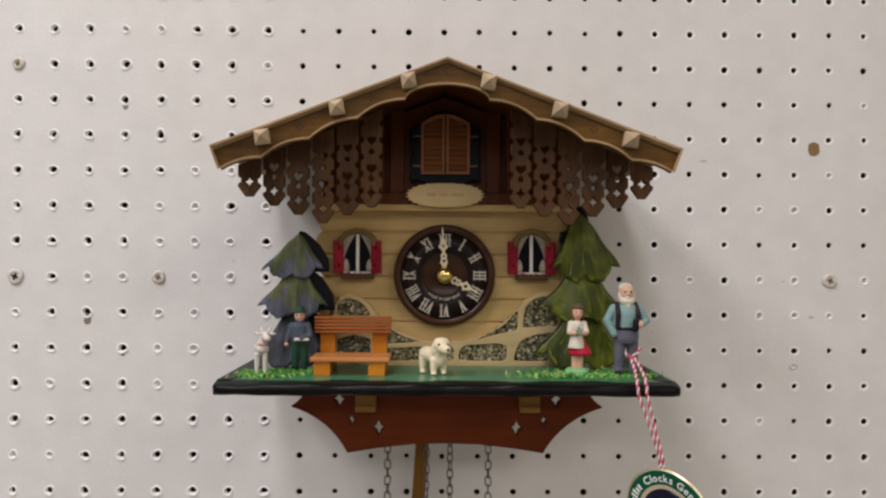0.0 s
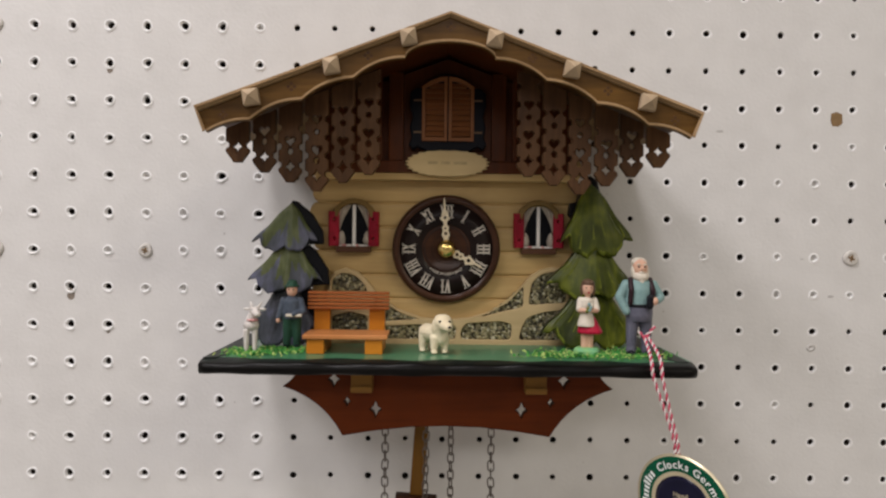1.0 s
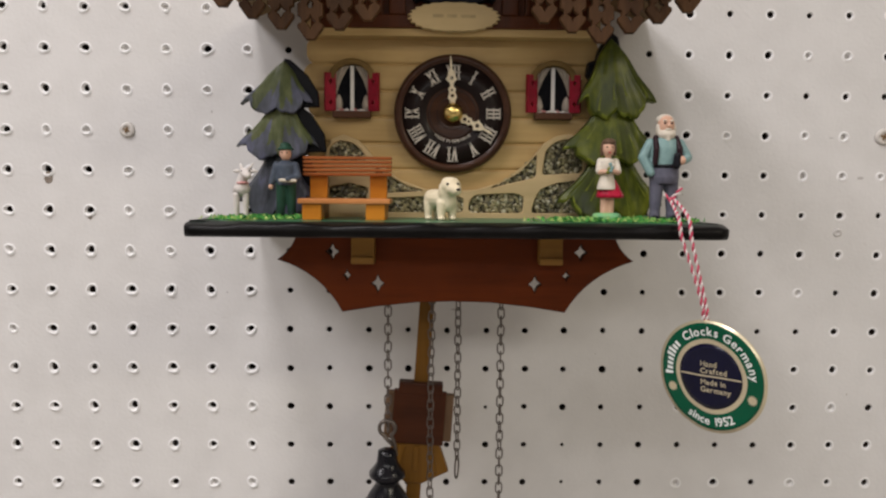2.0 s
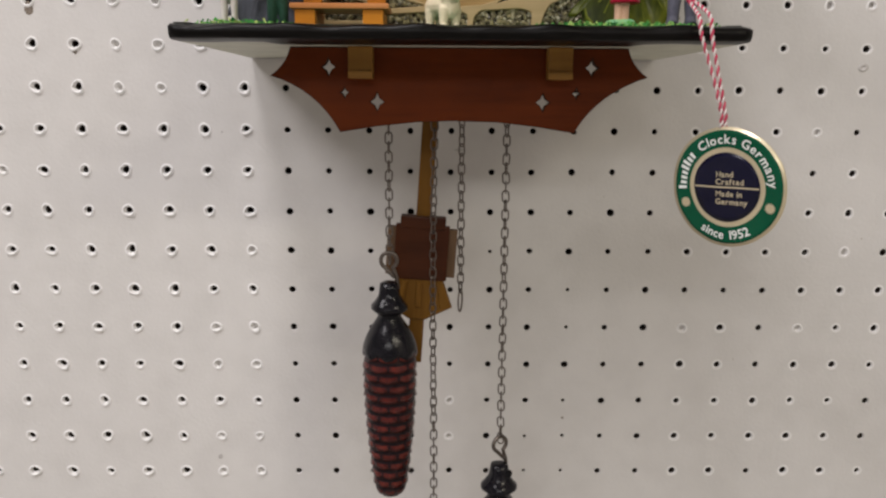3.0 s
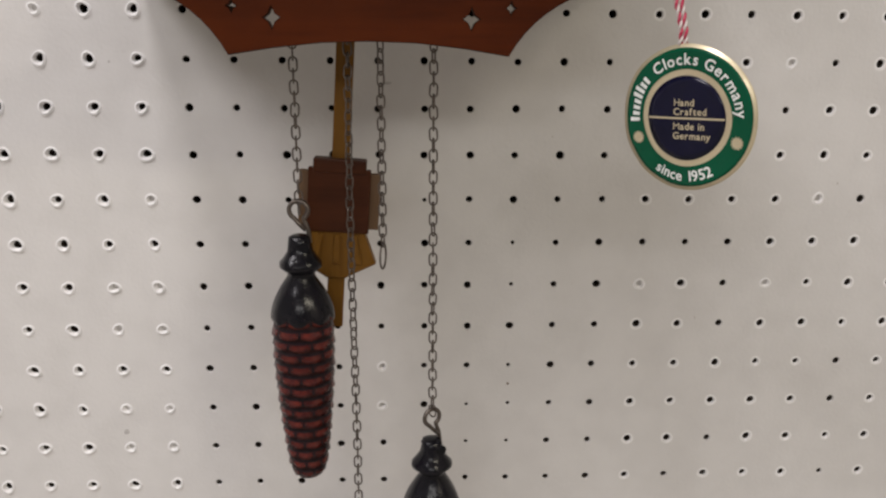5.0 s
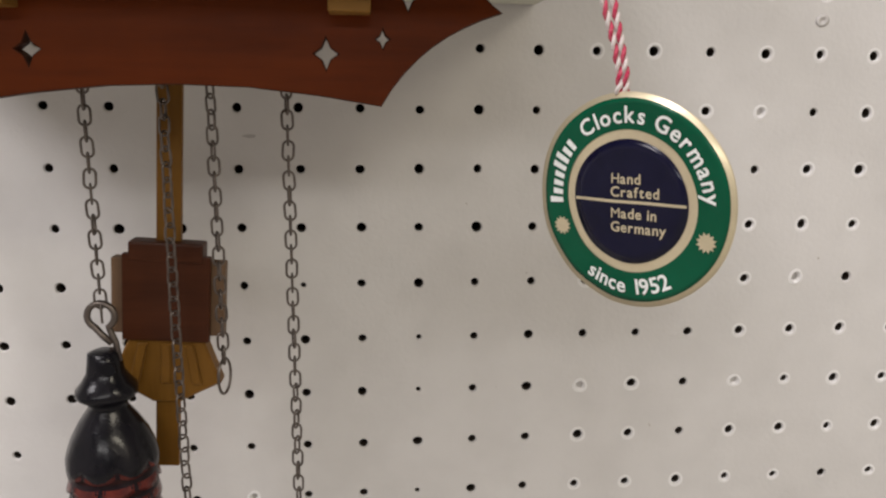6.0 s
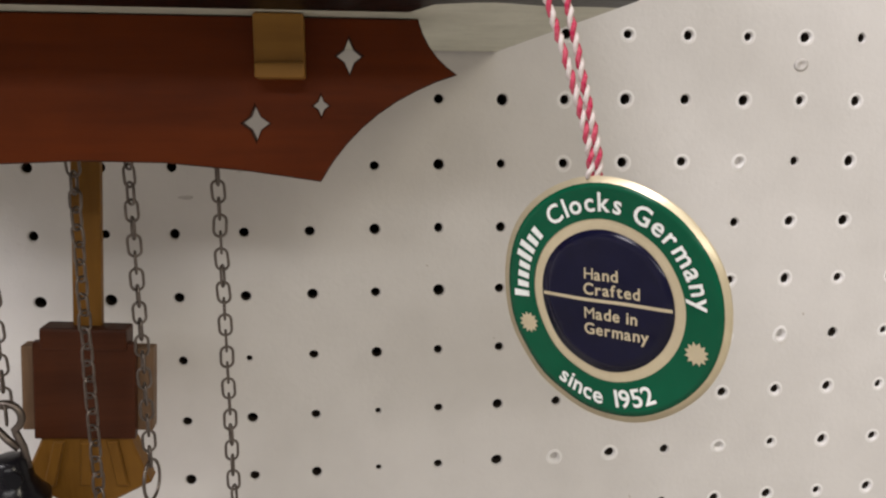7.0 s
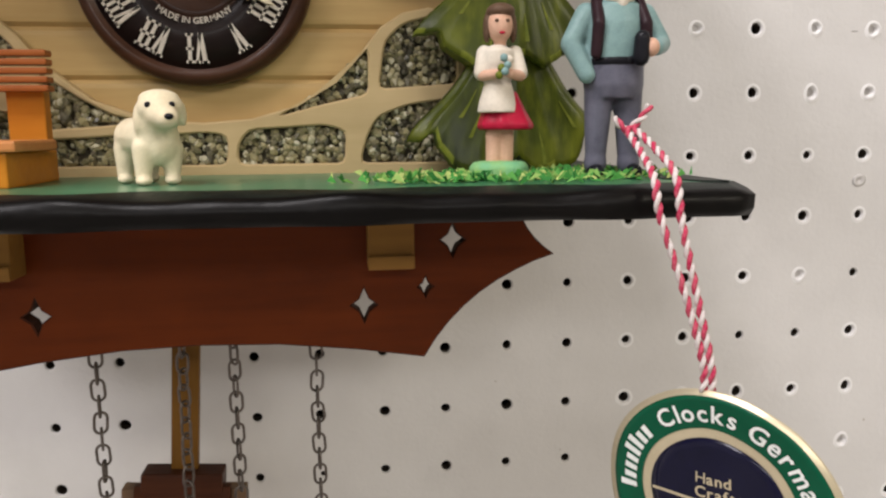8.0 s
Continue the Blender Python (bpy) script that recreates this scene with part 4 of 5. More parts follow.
for s, holes in ((1, right_holes), (-1, left_holes)):
    for o in holes:
        xs, zs = [p[0] for p in o], [p[1] for p in o]
        area = (max(xs) - min(xs)) * (max(zs) - min(zs))
        add_plate(bed, [[(s * a, b) for a, b in o]], Y_WALL - 1.2, Y_WALL - 0.1)
        for _ in range(int(area * 0.95)):
            x, z = rnd.uniform(min(xs) - 0.4, max(xs) + 0.4), rnd.uniform(min(zs) - 0.4, max(zs) + 0.4)
            if not inside(x, z, o):
                continue
            r = rnd.uniform(0.6, 1.55)
            m = Matrix.Translation((s * x, Y_WALL - 1.4 - rnd.uniform(0, 0.8), z)) @ Euler((rnd.uniform(0, 6), rnd.uniform(0, 6), rnd.uniform(0, 6))).to_matrix().to_4x4() @ Matrix.Diagonal((r * rnd.uniform(0.8, 1.5), r, r * rnd.uniform(0.6, 1), 1))
            k = len(stones)
            stones += [(m @ (c * rnd.uniform(0.75, 1.15)) - BASES[foot.name]) * MM for c in stone_points]
            stone_sides += [[k + q for q in f] for f in stone_faces]
tagged(part("gravel_bed", bed, M_GROUT, foot), kind="stuff")
me = bpy.data.meshes.new("gravel")
me.from_pydata([tuple(c) for c in stones], [], stone_sides)
me.materials.append(M_GRAVEL)
gravel_fill = new("gravel", me)
gravel_fill.parent = foot
tagged(gravel_fill, "small grey-green gravel set in the footing", kind="stuff")

# base board with a carved, wavy black edge
bm = bmesh.new()
N = 61
front, rows = [], []
for i in range(N):
    x = -122 + 246 * i / (N - 1)
    wave = 1.0 * math.sin(x * 0.105 + 0.6) + 0.7 * math.sin(x * 0.23 + 2)
    end = 1 if 0 < i < N - 1 else 0
    yf = -145.5 + (0.5 * wave if end else 1.5)
    zt = 1372.8
    rows.append([bm.verts.new(p) for p in ((x, -1, zt), (x, -128, zt), (x, yf + 9 + wave * 1.3, zt), (x, yf + 3.2 + wave, zt - 0.9 - 0.4 * wave), (x, yf, zt - 2.1 - 0.4 * wave), (x, yf + 0.3, zt - 5.2), (x, yf + 1.6 + 0.5 * wave, 1366.0), (x, yf + 5, 1365.6), (x, (-113.5 if abs(x) < 82 else -129) + 2.2 * wave * (abs(x) > 82), 1365.6), (x, -1, 1365.6))])
for a, b in zip(rows, rows[1:]):
    for q in range(10):
        f = bm.faces.new((a[q], a[(q + 1) % 10], b[(q + 1) % 10], b[q]))
        f.material_index = {0: 0, 1: 0, 2: 2, 8: 3}.get(q, 1)
        f.smooth = q in (2, 3, 4, 5)
bm.faces.new(rows[0]).material_index = 1
bm.faces.new(rows[-1]).material_index = 1
part("base_board", bm, [M_LAWN, M_BLACK, M_BLACKRUB, M_UNDER], clock, "green-topped base board with a carved black edge")
for s in (-1, 1):
    shape = [(s * 121.8, -1), (s * 121.8, -137), (s * 116, -136), (s * 111, -126), (s * 113.5, -112), (s * 108, -95), (s * 110, -70), (s * 106, -1)]
    bm = bmesh.new()
    lo = [bm.verts.new((x, y, 1372.7)) for x, y in shape]
    hi = [bm.verts.new((x, y, 1373.1)) for x, y in shape]
    bm.faces.new(hi)
    for q in range(len(shape)):
        bm.faces.new((lo[q], lo[(q + 1) % len(shape)], hi[(q + 1) % len(shape)], hi[q]))
    part("base_end", bm, M_BLACKRUB, clock, "end of the base board painted grey-black")

# apron under the base
half = [(0, 1331), (20, 1330.4), (40, 1328.2), (57.5, 1325.4)] + bowed((57.5, 1325.4), (90.5, 1352), 4.5, 8)[1:] + bowed((90.5, 1352), (80.5, 1365.2), 1.6, 5) + [(80.5, 1365.4)]
shape = [(x + 1.8 * max(0, min(1, (x - 58) / 22)), z) for x, z in half] + [(-x + 1.5, z) for x, z in reversed(half[1:])]
stars = [star4(sx, sz, w, h) for sx, sz, w, h in ((42, 1340, 3.3, 4.4), (58, 1344.3, 1.9, 2.6), (65.2, 1356.4, 3.2, 4.3), (-38, 1340, 3.3, 4.4), (-53.6, 1344.3, 1.9, 2.6), (-61, 1356.2, 3.2, 4.3))]
part("apron", plate([shape, *stars], Y_APRON - 1.5, Y_APRON + 3.5, 1, bevel=0.35), [M_APRON, M_APRONEDGE], clock, "reddish mahogany apron pierced with stars")
for x in (48.8, -45):
    part("peg", box(x - 5.8, x + 5.8, -110.5, -70, 1350.6, 1365.4, bevel=0.7), M_PEG, clock, "ochre wooden peg block under the base")
    part("peg_lip", box(x - 5.75, x + 5.75, -111.6, -110.3, 1350.7, 1354.2, bevel=0.5), M_PEG, clock)

# ---- things on the base board ----
TOP = 1372.8


def fir(name, cx, tiers, y, material_of, label):
    """A flat carved fir: tiers (apex z, tip z, half width left, right), domed and grooved, with black edges."""
    root = thing(name, (cx, y, TOP), label, "tree", "carved fir trees")
    for q, (za, zt, wl, wr, ax) in enumerate(tiers):
        bm = bmesh.new()
        nu, nv = 54, 18
        d = 4.2 + q * 0.9
        grid = []
        for b in range(nv + 1):
            v = b / nv
            row = []
            for a in range(nu + 1):
                u = 2 * a / nu - 1
                w = (wr if u > 0 else wl) * (v ** (0.85 if name == "blue_fir" else 0.78)) * (0.93 if name == "blue_fir" else 1) * (1 + 0.05 * math.sin(v * 9))
                e = abs(u)
                drop = 0.88 + 0.2 * math.sin(math.pi * min(1, 0.08 + e / 0.78)) ** 0.55 if e < 0.74 else 0.79 + 0.3 * (e - 0.74)
                length = (za - zt) * (drop + 0.02 * math.sin(17 * u + 2 * q) + 0.007 * math.sin(41 * u))
                x = cx + ax * (1 - v) + u * w
                z = za - v * length
                groove = 0.12 * math.sin(u * 15 + q) * v + 0.6 * math.sin(u * 5 + 1 + q) * v
                yy = y - 3 - d * (1 - abs(u) ** 2.6) * (0.35 + 0.65 * v) - groove - 1.3 * v
                row.append(bm.verts.new((x, yy, z)))
            grid.append(row)
        if name == "olive_fir":
            for m in range(5):
                a = 3 + (m * 11 + q * 5) % (nu - 6)
                b0 = 8 + (m * 5 + q) % 7
                for b in range(b0, min(b0 + 4, nv)):
                    p0, p1 = grid[b][a].co, grid[b + 1][a].co
                    w0, w1 = 0.1 + 0.12 * (b - b0), 0.1 + 0.12 * (b + 1 - b0)
                    f = bm.faces.new([bm.verts.new(c) for c in ((p0.x - w0, p0.y - 0.3, p0.z), (p0.x + w0, p0.y - 0.3, p0.z), (p1.x + w1, p1.y - 0.3, p1.z), (p1.x - w1, p1.y - 0.3, p1.z))])
                    f.material_index = 2
        back = [[bm.verts.new((p.co.x, y + 1.5 - 0.3 * q, p.co.z)) for p in row] for row in grid]
        for b in range(nv):
            for a in range(nu):
                f = bm.faces.new((grid[b][a], grid[b][a + 1], grid[b + 1][a + 1], grid[b + 1][a]))
                f.smooth = True
                u = 2 * a / nu - 1
                if name == "olive_fir":
                    f.material_index = 2 if b == nv - 1 and math.sin(u * 13 + q * 2) > 0.55 else 0
                else:
                    f.material_index = 3 if b > nv * (0.66 + 0.2 * math.sin(7 * u + 2 * q) + 0.14 * math.sin(17 * u + q)) else 0
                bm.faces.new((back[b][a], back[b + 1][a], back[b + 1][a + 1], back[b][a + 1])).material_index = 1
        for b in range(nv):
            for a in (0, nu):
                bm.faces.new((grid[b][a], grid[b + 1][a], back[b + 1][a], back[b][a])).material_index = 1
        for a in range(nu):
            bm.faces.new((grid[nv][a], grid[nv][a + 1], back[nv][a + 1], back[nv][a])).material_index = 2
        if name == "blue_fir":
            rim = [(cx + ax, za + 1.5), (cx + ax - 4, za - 5), (cx - 2, zt + 1), (cx + wr + 2, zt + 2), (cx + wr * 0.9 + 3.4, za - (za - zt) * 0.62), (cx + wr * 0.55 + 4.2, za - (za - zt) * 0.26), (cx + ax + 3, za + 0.8)]
            part("tier_backing", plate([rim], y - 2.2 - 0.3 * q, y + 1.2 - 0.3 * q, bevel=0.5), M_FIRSIDE, root, "black carved rim")
        part("tier", bm, [material_of[q], M_FIRSIDE, M_FIRTIP if name == "olive_fir" else M_FIRSIDE, M_FIRBLUE], root)
    return root


fir("olive_fir", 84, [(1466, 1428, 19, 21, -3), (1436, 1404, 27, 21, 0), (1412, TOP + 3.4, 29, 25, 0)], -86, (M_FIRGREEN, M_FIRGREEN, M_FIRGREEN), "olive green carved wooden fir on the base")
fir("blue_fir", -90, [(1453, 1428, 20.5, 18.5, 3), (1434, 1405, 23, 22, 2), (1412, TOP + 3.2, 23, 21, 1)], -86, (M_FIRMIX, M_FIRMIX, M_FIRSHADE), "blue-grey carved wooden fir on the base")
bm = bmesh.new()
curl = [(74, 1443), (70, 1449), (71, 1455), (75, 1456), (76, 1461), (79, 1467), (82, 1471), (86, 1468), (88, 1460), (94, 1450), (97, 1442)]
add_plate(bm, [curl], -84.5, -77.5, bevel=0.8)
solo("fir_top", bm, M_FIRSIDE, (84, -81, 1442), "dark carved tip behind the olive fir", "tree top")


def bench():
    root = thing("bench", (-53, -112, TOP), "varnished orange wooden garden bench with a ribbed back", "bench")
    for k in range(5):
        part("back_slat", box(-76, -31.2, -100.4, -96, 1394.4 + k * 2.05, 1395.95 + k * 2.05, bevel=0.55), M_BENCHTOP, root)
    for x in (-73, -42.6):
        part("back_post", box(x, x + 8.8, -96.5, -92.5, TOP, 1396, bevel=0.5), M_BENCH, root)
        part("leg", box(x, x + 9.2, -121.2, -92, TOP, 1380.5, bevel=0.5), M_BENCH, root)
    part("seat", box(-75, -30.8, -122.6, -98.7, 1380.6, 1383.1, bevel=0.7), M_SEAT, root)
    return root


bench()


def melt(bm, voxel=0.5, rounds=3):
    """Runs the overlapping volumes of each paint into one carved skin."""
    me = bpy.data.meshes.new("lump")
    bm.to_mesh(me)
    bm.free()
    coords = [v.co.copy() for v in me.vertices]
    sides = collections.defaultdict(list)
    for f in me.polygons:
        sides[f.material_index].append(tuple(f.vertices))
    bpy.data.meshes.remove(me)
    out = bmesh.new()
    for paint_index in sorted(sides):
        lump = bpy.data.meshes.new("lump")
        lump.from_pydata(coords, [], sides[paint_index])
        ob = new("lump", lump)
        remesh = ob.modifiers.new("skin", "REMESH")
        remesh.mode, remesh.voxel_size = "VOXEL", voxel
        ease = ob.modifiers.new("ease", "SMOOTH")
        ease.iterations, ease.factor = rounds, 0.5
        bpy.context.view_layer.update()
        made = ob.evaluated_get(bpy.context.evaluated_depsgraph_get()).to_mesh()
        verts = [out.verts.new(v.co) for v in made.vertices]
        for f in made.polygons:
            face = out.faces.new([verts[q] for q in f.vertices])
            face.material_index, face.smooth = paint_index, True
        bpy.data.objects.remove(ob)
        bpy.data.meshes.remove(lump)
    return out


def dog():
    """A whittled dog, turned half towards the room with its ears down."""
    bm = bmesh.new()
    x, y, z = -5.2, -112.0, TOP

    def at(dx, dy, dz):
        return (x + dx, y + dy, z + dz)

    add_limb(bm, at(-4.6, 4.0, 11.6), at(1.4, -2.6, 11.4), 4.9, 5.0)
    add_ball(bm, at(-5.2, 4.4, 10.6), (4.4, 4.6, 5.2))
    add_ball(bm, at(2.0, -3.4, 10.0), (4.3, 4.0, 5.6))
    add_limb(bm, at(1.4, -3.4, 13.4), at(2.8, -5.2, 17.4), 4.4, 4.2)
    add_ball(bm, at(3.2, -5.6, 18.3), (5.0, 4.8, 4.1))
    add_limb(bm, at(4.0, -8.0, 16.9), at(5.8, -11.4, 15.8), 3.5, 2.5)
    add_ball(bm, at(-1.4, -5.6, 15.4), (1.1, 2.3, 4.1))
    add_ball(bm, at(7.5, -4.6, 16.8), (0.9, 1.9, 3.0))
    add_ball(bm, at(3.0, -5.4, 20.6), (4.3, 3.9, 2.2))
    for dx, dy in ((-7.0, 3.0), (-2.6, 7.6), (-1.0, -5.2), (4.4, -2.2)):
        add_limb(bm, at(dx, dy, 9.0), at(dx - 0.2, dy - 0.3, 1.6), 2.5, 1.7)
        add_ball(bm, at(dx, dy - 0.8, 1.1), (1.9, 2.3, 1.2))
    bm = melt(bm, 0.55, 2)
    add_ball(bm, at(6.6, -13.6, 16.2), (1.0, 0.7, 0.75), 1, 8)
    add_ball(bm, at(1.7, -9.9, 19.0), (0.75, 0.6, 0.75), 1, 8)
    add_ball(bm, at(6.5, -9.6, 19.0), (0.7, 0.6, 0.75), 1, 8)
    bmesh.ops.translate(bm, verts=bm.verts, vec=(-x, -y, -z))
    bmesh.ops.scale(bm, verts=bm.verts, vec=(1.03, 1, 0.93))
    bmesh.ops.translate(bm, verts=bm.verts, vec=(x, y, z))
    solo("dog_figurine", bm, [M_DOG, M_DARK], (x, y, TOP), "ivory carved wooden dog standing on the green base", "figurine", "figurines")


def goat():
    bm = bmesh.new()
    x, y = -102.4, -116
    add_limb(bm, (x - 1.5, y + 3, 1386), (x + 0.5, y - 3, 1387), 3.2, 3.2, 0, 12)
    for dx, dy in ((-3, 2.5), (0.4, 3.4), (-1.6, -4), (2, -3.6)):
        add_limb(bm, (x + dx, y + dy, 1384), (x + dx, y + dy, TOP + 1), 1.3, 0.9, 0, 8)
    add_limb(bm, (x, y - 3, 1388.5), (x + 1.6, y - 4.4, 1393), 2.4, 1.9, 0, 10)
    add_limb(bm, (x + 2.2, y - 4.6, 1394.2), (x + 3.8, y - 7.4, 1392.8), 2.3, 1.5, 0, 10)
    for s in (-1, 1):
        add_limb(bm, (x + 2 + s * 1.3, y - 4, 1396), (x + 2.2 + s * 2.4, y - 2.4, 1398.4), 0.7, 0.35, 0, 8)
        add_ball(bm, (x + 2 + s * 3.2, y - 3.8, 1395), (1.7, 0.7, 0.8), 0, 8)
        add_ball(bm, (x + 2.6 + s * 1.5, y - 6.2, 1394.9), (0.4, 0.4, 0.45), 1, 6)
    add_ball(bm, (x + 1.2, y - 4.4, 1389.6), (2.6, 2.4, 0.8), 2, 10)
    bmesh.ops.translate(bm, verts=bm.verts, vec=(-x, -y, -TOP))
    bmesh.ops.scale(bm, verts=bm.verts, vec=(1.22, 1.2, 1.04))
    bmesh.ops.translate(bm, verts=bm.verts, vec=(x, y, TOP))
    solo("goat_figurine", bm, [M_GOAT, M_DARK, M_PINK], (x, y, TOP), "small white goat figurine with a pink collar", "figurine", "figurines")


def doll_girl():
    bm = bmesh.new()
    x, y = 74.6, -116
    add_turned(bm, [(7.3, 0), (7.2, 3.0), (6.2, 4.2), (2, 4.5)], (x, y, TOP), 24, 4, wobble=lambda a, h: 1 + 0.09 * math.sin(4 * a))
    add_limb(bm, (x - 1.3, y, TOP + 3), (x - 1.3, y, 1388), 1.9, 2.1, 0)
    add_limb(bm, (x + 1.5, y, TOP + 3), (x + 1.5, y, 1388), 1.9, 2.1, 0)
    # skirt swung out to one side, apron over its front
    add_turned(bm, [(5.6, 0), (5.9, 1.2), (4.8, 4.6), (3.2, 9)], (x + 0.9, y + 0.6, 1384.4), 24, 2, wobble=lambda a, h: 1 + 0.05 * math.sin(7 * a + 1) + 0.3 * max(0, math.cos(a)) * max(0, 1 - h / 8))
    add_turned(bm, [(4.9, 0), (4.6, 2), (3.1, 7.2), (3.9, 11.4), (3.6, 14.2), (1.4, 15.4)], (x - 0.6, y - 1.2, 1388.4), 24, 1, wobble=lambda a, h: 1 - 0.12 * abs(math.sin(a)))
    for s in (-1, 1):
        add_limb(bm, (x + s * 3.6, y, 1402), (x + s * 4.6, y - 1.6, 1397.4), 1.9, 1.8, 1)
        add_limb(bm, (x + s * 4.5, y - 2.2, 1396.8), (x + s * 1.2, y - 6.0, 1397.0), 1.35, 1.15, 0)
    add_limb(bm, (x, y - 0.5, 1402.6), (x, y - 0.5, 1405.6), 1.5, 1.5, 0)
    add_ball(bm, (x - 0.2, y - 1.2, 1408.2), (3.1, 3.3, 4.0), 0)
    add_ball(bm, (x + 0.2, y + 0.6, 1409.8), (3.7, 3.6, 3.7), 3)
    add_ball(bm, (x, y - 1.2, 1411.3), (3.4, 3.4, 1.9), 3)
    for s in (-1, 1):
        add_ball(bm, (x + s * 3.1, y - 0.4, 1407.6), (0.9, 2.0, 3.4), 3)
    bm = melt(bm, 0.42, 2)
    # a posy held in both arms
    for dx, dy, dz, m in ((-0.9, -6.9, 1398.2, 6), (0.4, -7.2, 1398.8, 5), (-1.4, -6.8, 1396.6, 6), (-0.2, -7.4, 1397.4, 5), (0.9, -7.0, 1400.0, 1), (-0.4, -7.2, 1400.4, 5)):
        add_ball(bm, (x + dx, y + dy, dz), (0.95, 0.8, 0.95), m, 8)
    add_ball(bm, (x - 0.2, y - 4.35, 1406.2), (0.75, 0.35, 0.35), 2, 8)
    for s in (-1, 1):
        add_ball(bm, (x - 0.2 + s * 1.25, y - 4.15, 1408.9), (0.5, 0.35, 0.42), 3, 8)
    solo("girl_doll", bm, [M_SKIN, M_CREAM, M_MAGENTA, M_HAIR, M_FOOTGREEN, M_TEAL, M_FIRTIP], (x, y, TOP), "small painted doll in a cream apron and crimson skirt", "figurine", "figurines")


def doll_man():
    bm = bmesh.new()
    x, y = 101.6, -118
    for s in (-1, 1):
        add_limb(bm, (x + s * 4.1, y, TOP + 3.0), (x + s * 3.5, y, 1393.4), 2.4, 3.6, 1)
        add_limb(bm, (x + s * 4.1, y - 0.2, TOP + 3.4), (x + s * 4.0, y, TOP + 6), 2.8, 2.5, 1)
        add_limb(bm, (x + s * 4.2, y + 0.6, TOP + 1.9), (x + s * 4.6, y - 3.4, TOP + 1.6), 2.2, 1.9, 4)
    flat = lambda a, h: 1 - 0.2 * abs(math.sin(a))
    add_turned(bm, [(6.4, 0), (7.4, 3), (7.3, 8.4)], (x, y, 1391.4), 24, 1, wobble=flat)
    add_turned(bm, [(7.2, 0), (7.7, 4), (7.6, 9), (6.4, 13.2), (2.6, 15.6)], (x, y, 1399.4), 24, 0, wobble=flat)
    add_turned(bm, [(7.5, 0), (7.6, 1.7)], (x, y, 1399.0), 24, 4, wobble=lambda a, h: 1.02 - 0.19 * abs(math.sin(a)))
    # one arm to the trouser pocket, the other bent across with a mug
    add_limb(bm, (x - 7.0, y, 1410.6), (x - 10.6, y - 0.4, 1404), 2.8, 2.5, 0)
    add_limb(bm, (x - 10.6, y - 0.4, 1404), (x - 7.4, y - 2.6, 1396.8), 2.5, 2.1, 0)
    add_limb(bm, (x + 7.0, y, 1410.6), (x + 10.8, y - 1, 1404.2), 2.8, 2.4, 0)
    add_limb(bm, (x + 10.8, y - 1, 1404.0), (x + 7.6, y - 6.4, 1402.6), 2.4, 1.9, 0)
    add_ball(bm, (x + 6.0, y - 7.4, 1402.6), (2.0, 2.0, 2.2), 2)
    add_limb(bm, (x + 3.7, y - 7.8, 1404.6), (x + 3.6, y - 7.6, 1400.2), 1.8, 1.9, 4)
    # braces over the shoulders and a pack on the back
    for s in (-1, 1):
        add_limb(bm, (x + s * 5.0, y - 1.4, 1413.4), (x + s * 5.6, y - 5.2, 1408), 1.5, 1.5, 3)
        add_limb(bm, (x + s * 5.6, y - 5.2, 1408), (x + s * 5.9, y - 4.6, 1401.4), 1.5, 1.4, 3)
    add_ball(bm, (x, y + 5.4, 1407), (5.8, 3.0, 6.2), 3)
    add_ball(bm, (x, y - 0.8, 1419.4), (4.1, 4.2, 5.0), 2)
    add_ball(bm, (x, y - 2.4, 1415.0), (4.3, 3.6, 2.9), 5)
    add_limb(bm, (x, y - 2.8, 1414.6), (x, y - 4.0, 1412.6), 2.8, 1.6, 5)
    add_ball(bm, (x, y + 1.4, 1422.2), (4.3, 4.2, 3.0), 5)
    for s in (-1, 1):
        add_ball(bm, (x + s * 3.8, y - 0.6, 1417.4), (1.0, 2.3, 3.2), 5)
    bm = melt(bm, 0.5, 2)
    add_ball(bm, (x, y - 5.1, 1419.0), (0.8, 1.0, 1.1), 2, 8)
    add_ball(bm, (x, y - 4.7, 1417.2), (1.9, 0.9, 0.7), 5, 10)
    for s in (-1, 1):
        add_ball(bm, (x + s * 1.6, y - 4.6, 1420.2), (0.55, 0.4, 0.45), 4, 8)
        add_ball(bm, (x + s * 1.7, y - 4.7, 1421.4), (1.1, 0.45, 0.4), 5, 8)
    solo("man_doll", bm, [M_TEAL, M_SLATE, M_SKIN, M_MAROON, M_DARK, M_CREAM], (x, y, TOP), "painted doll with white beard, teal shirt and grey trousers", "figurine", "figurines")


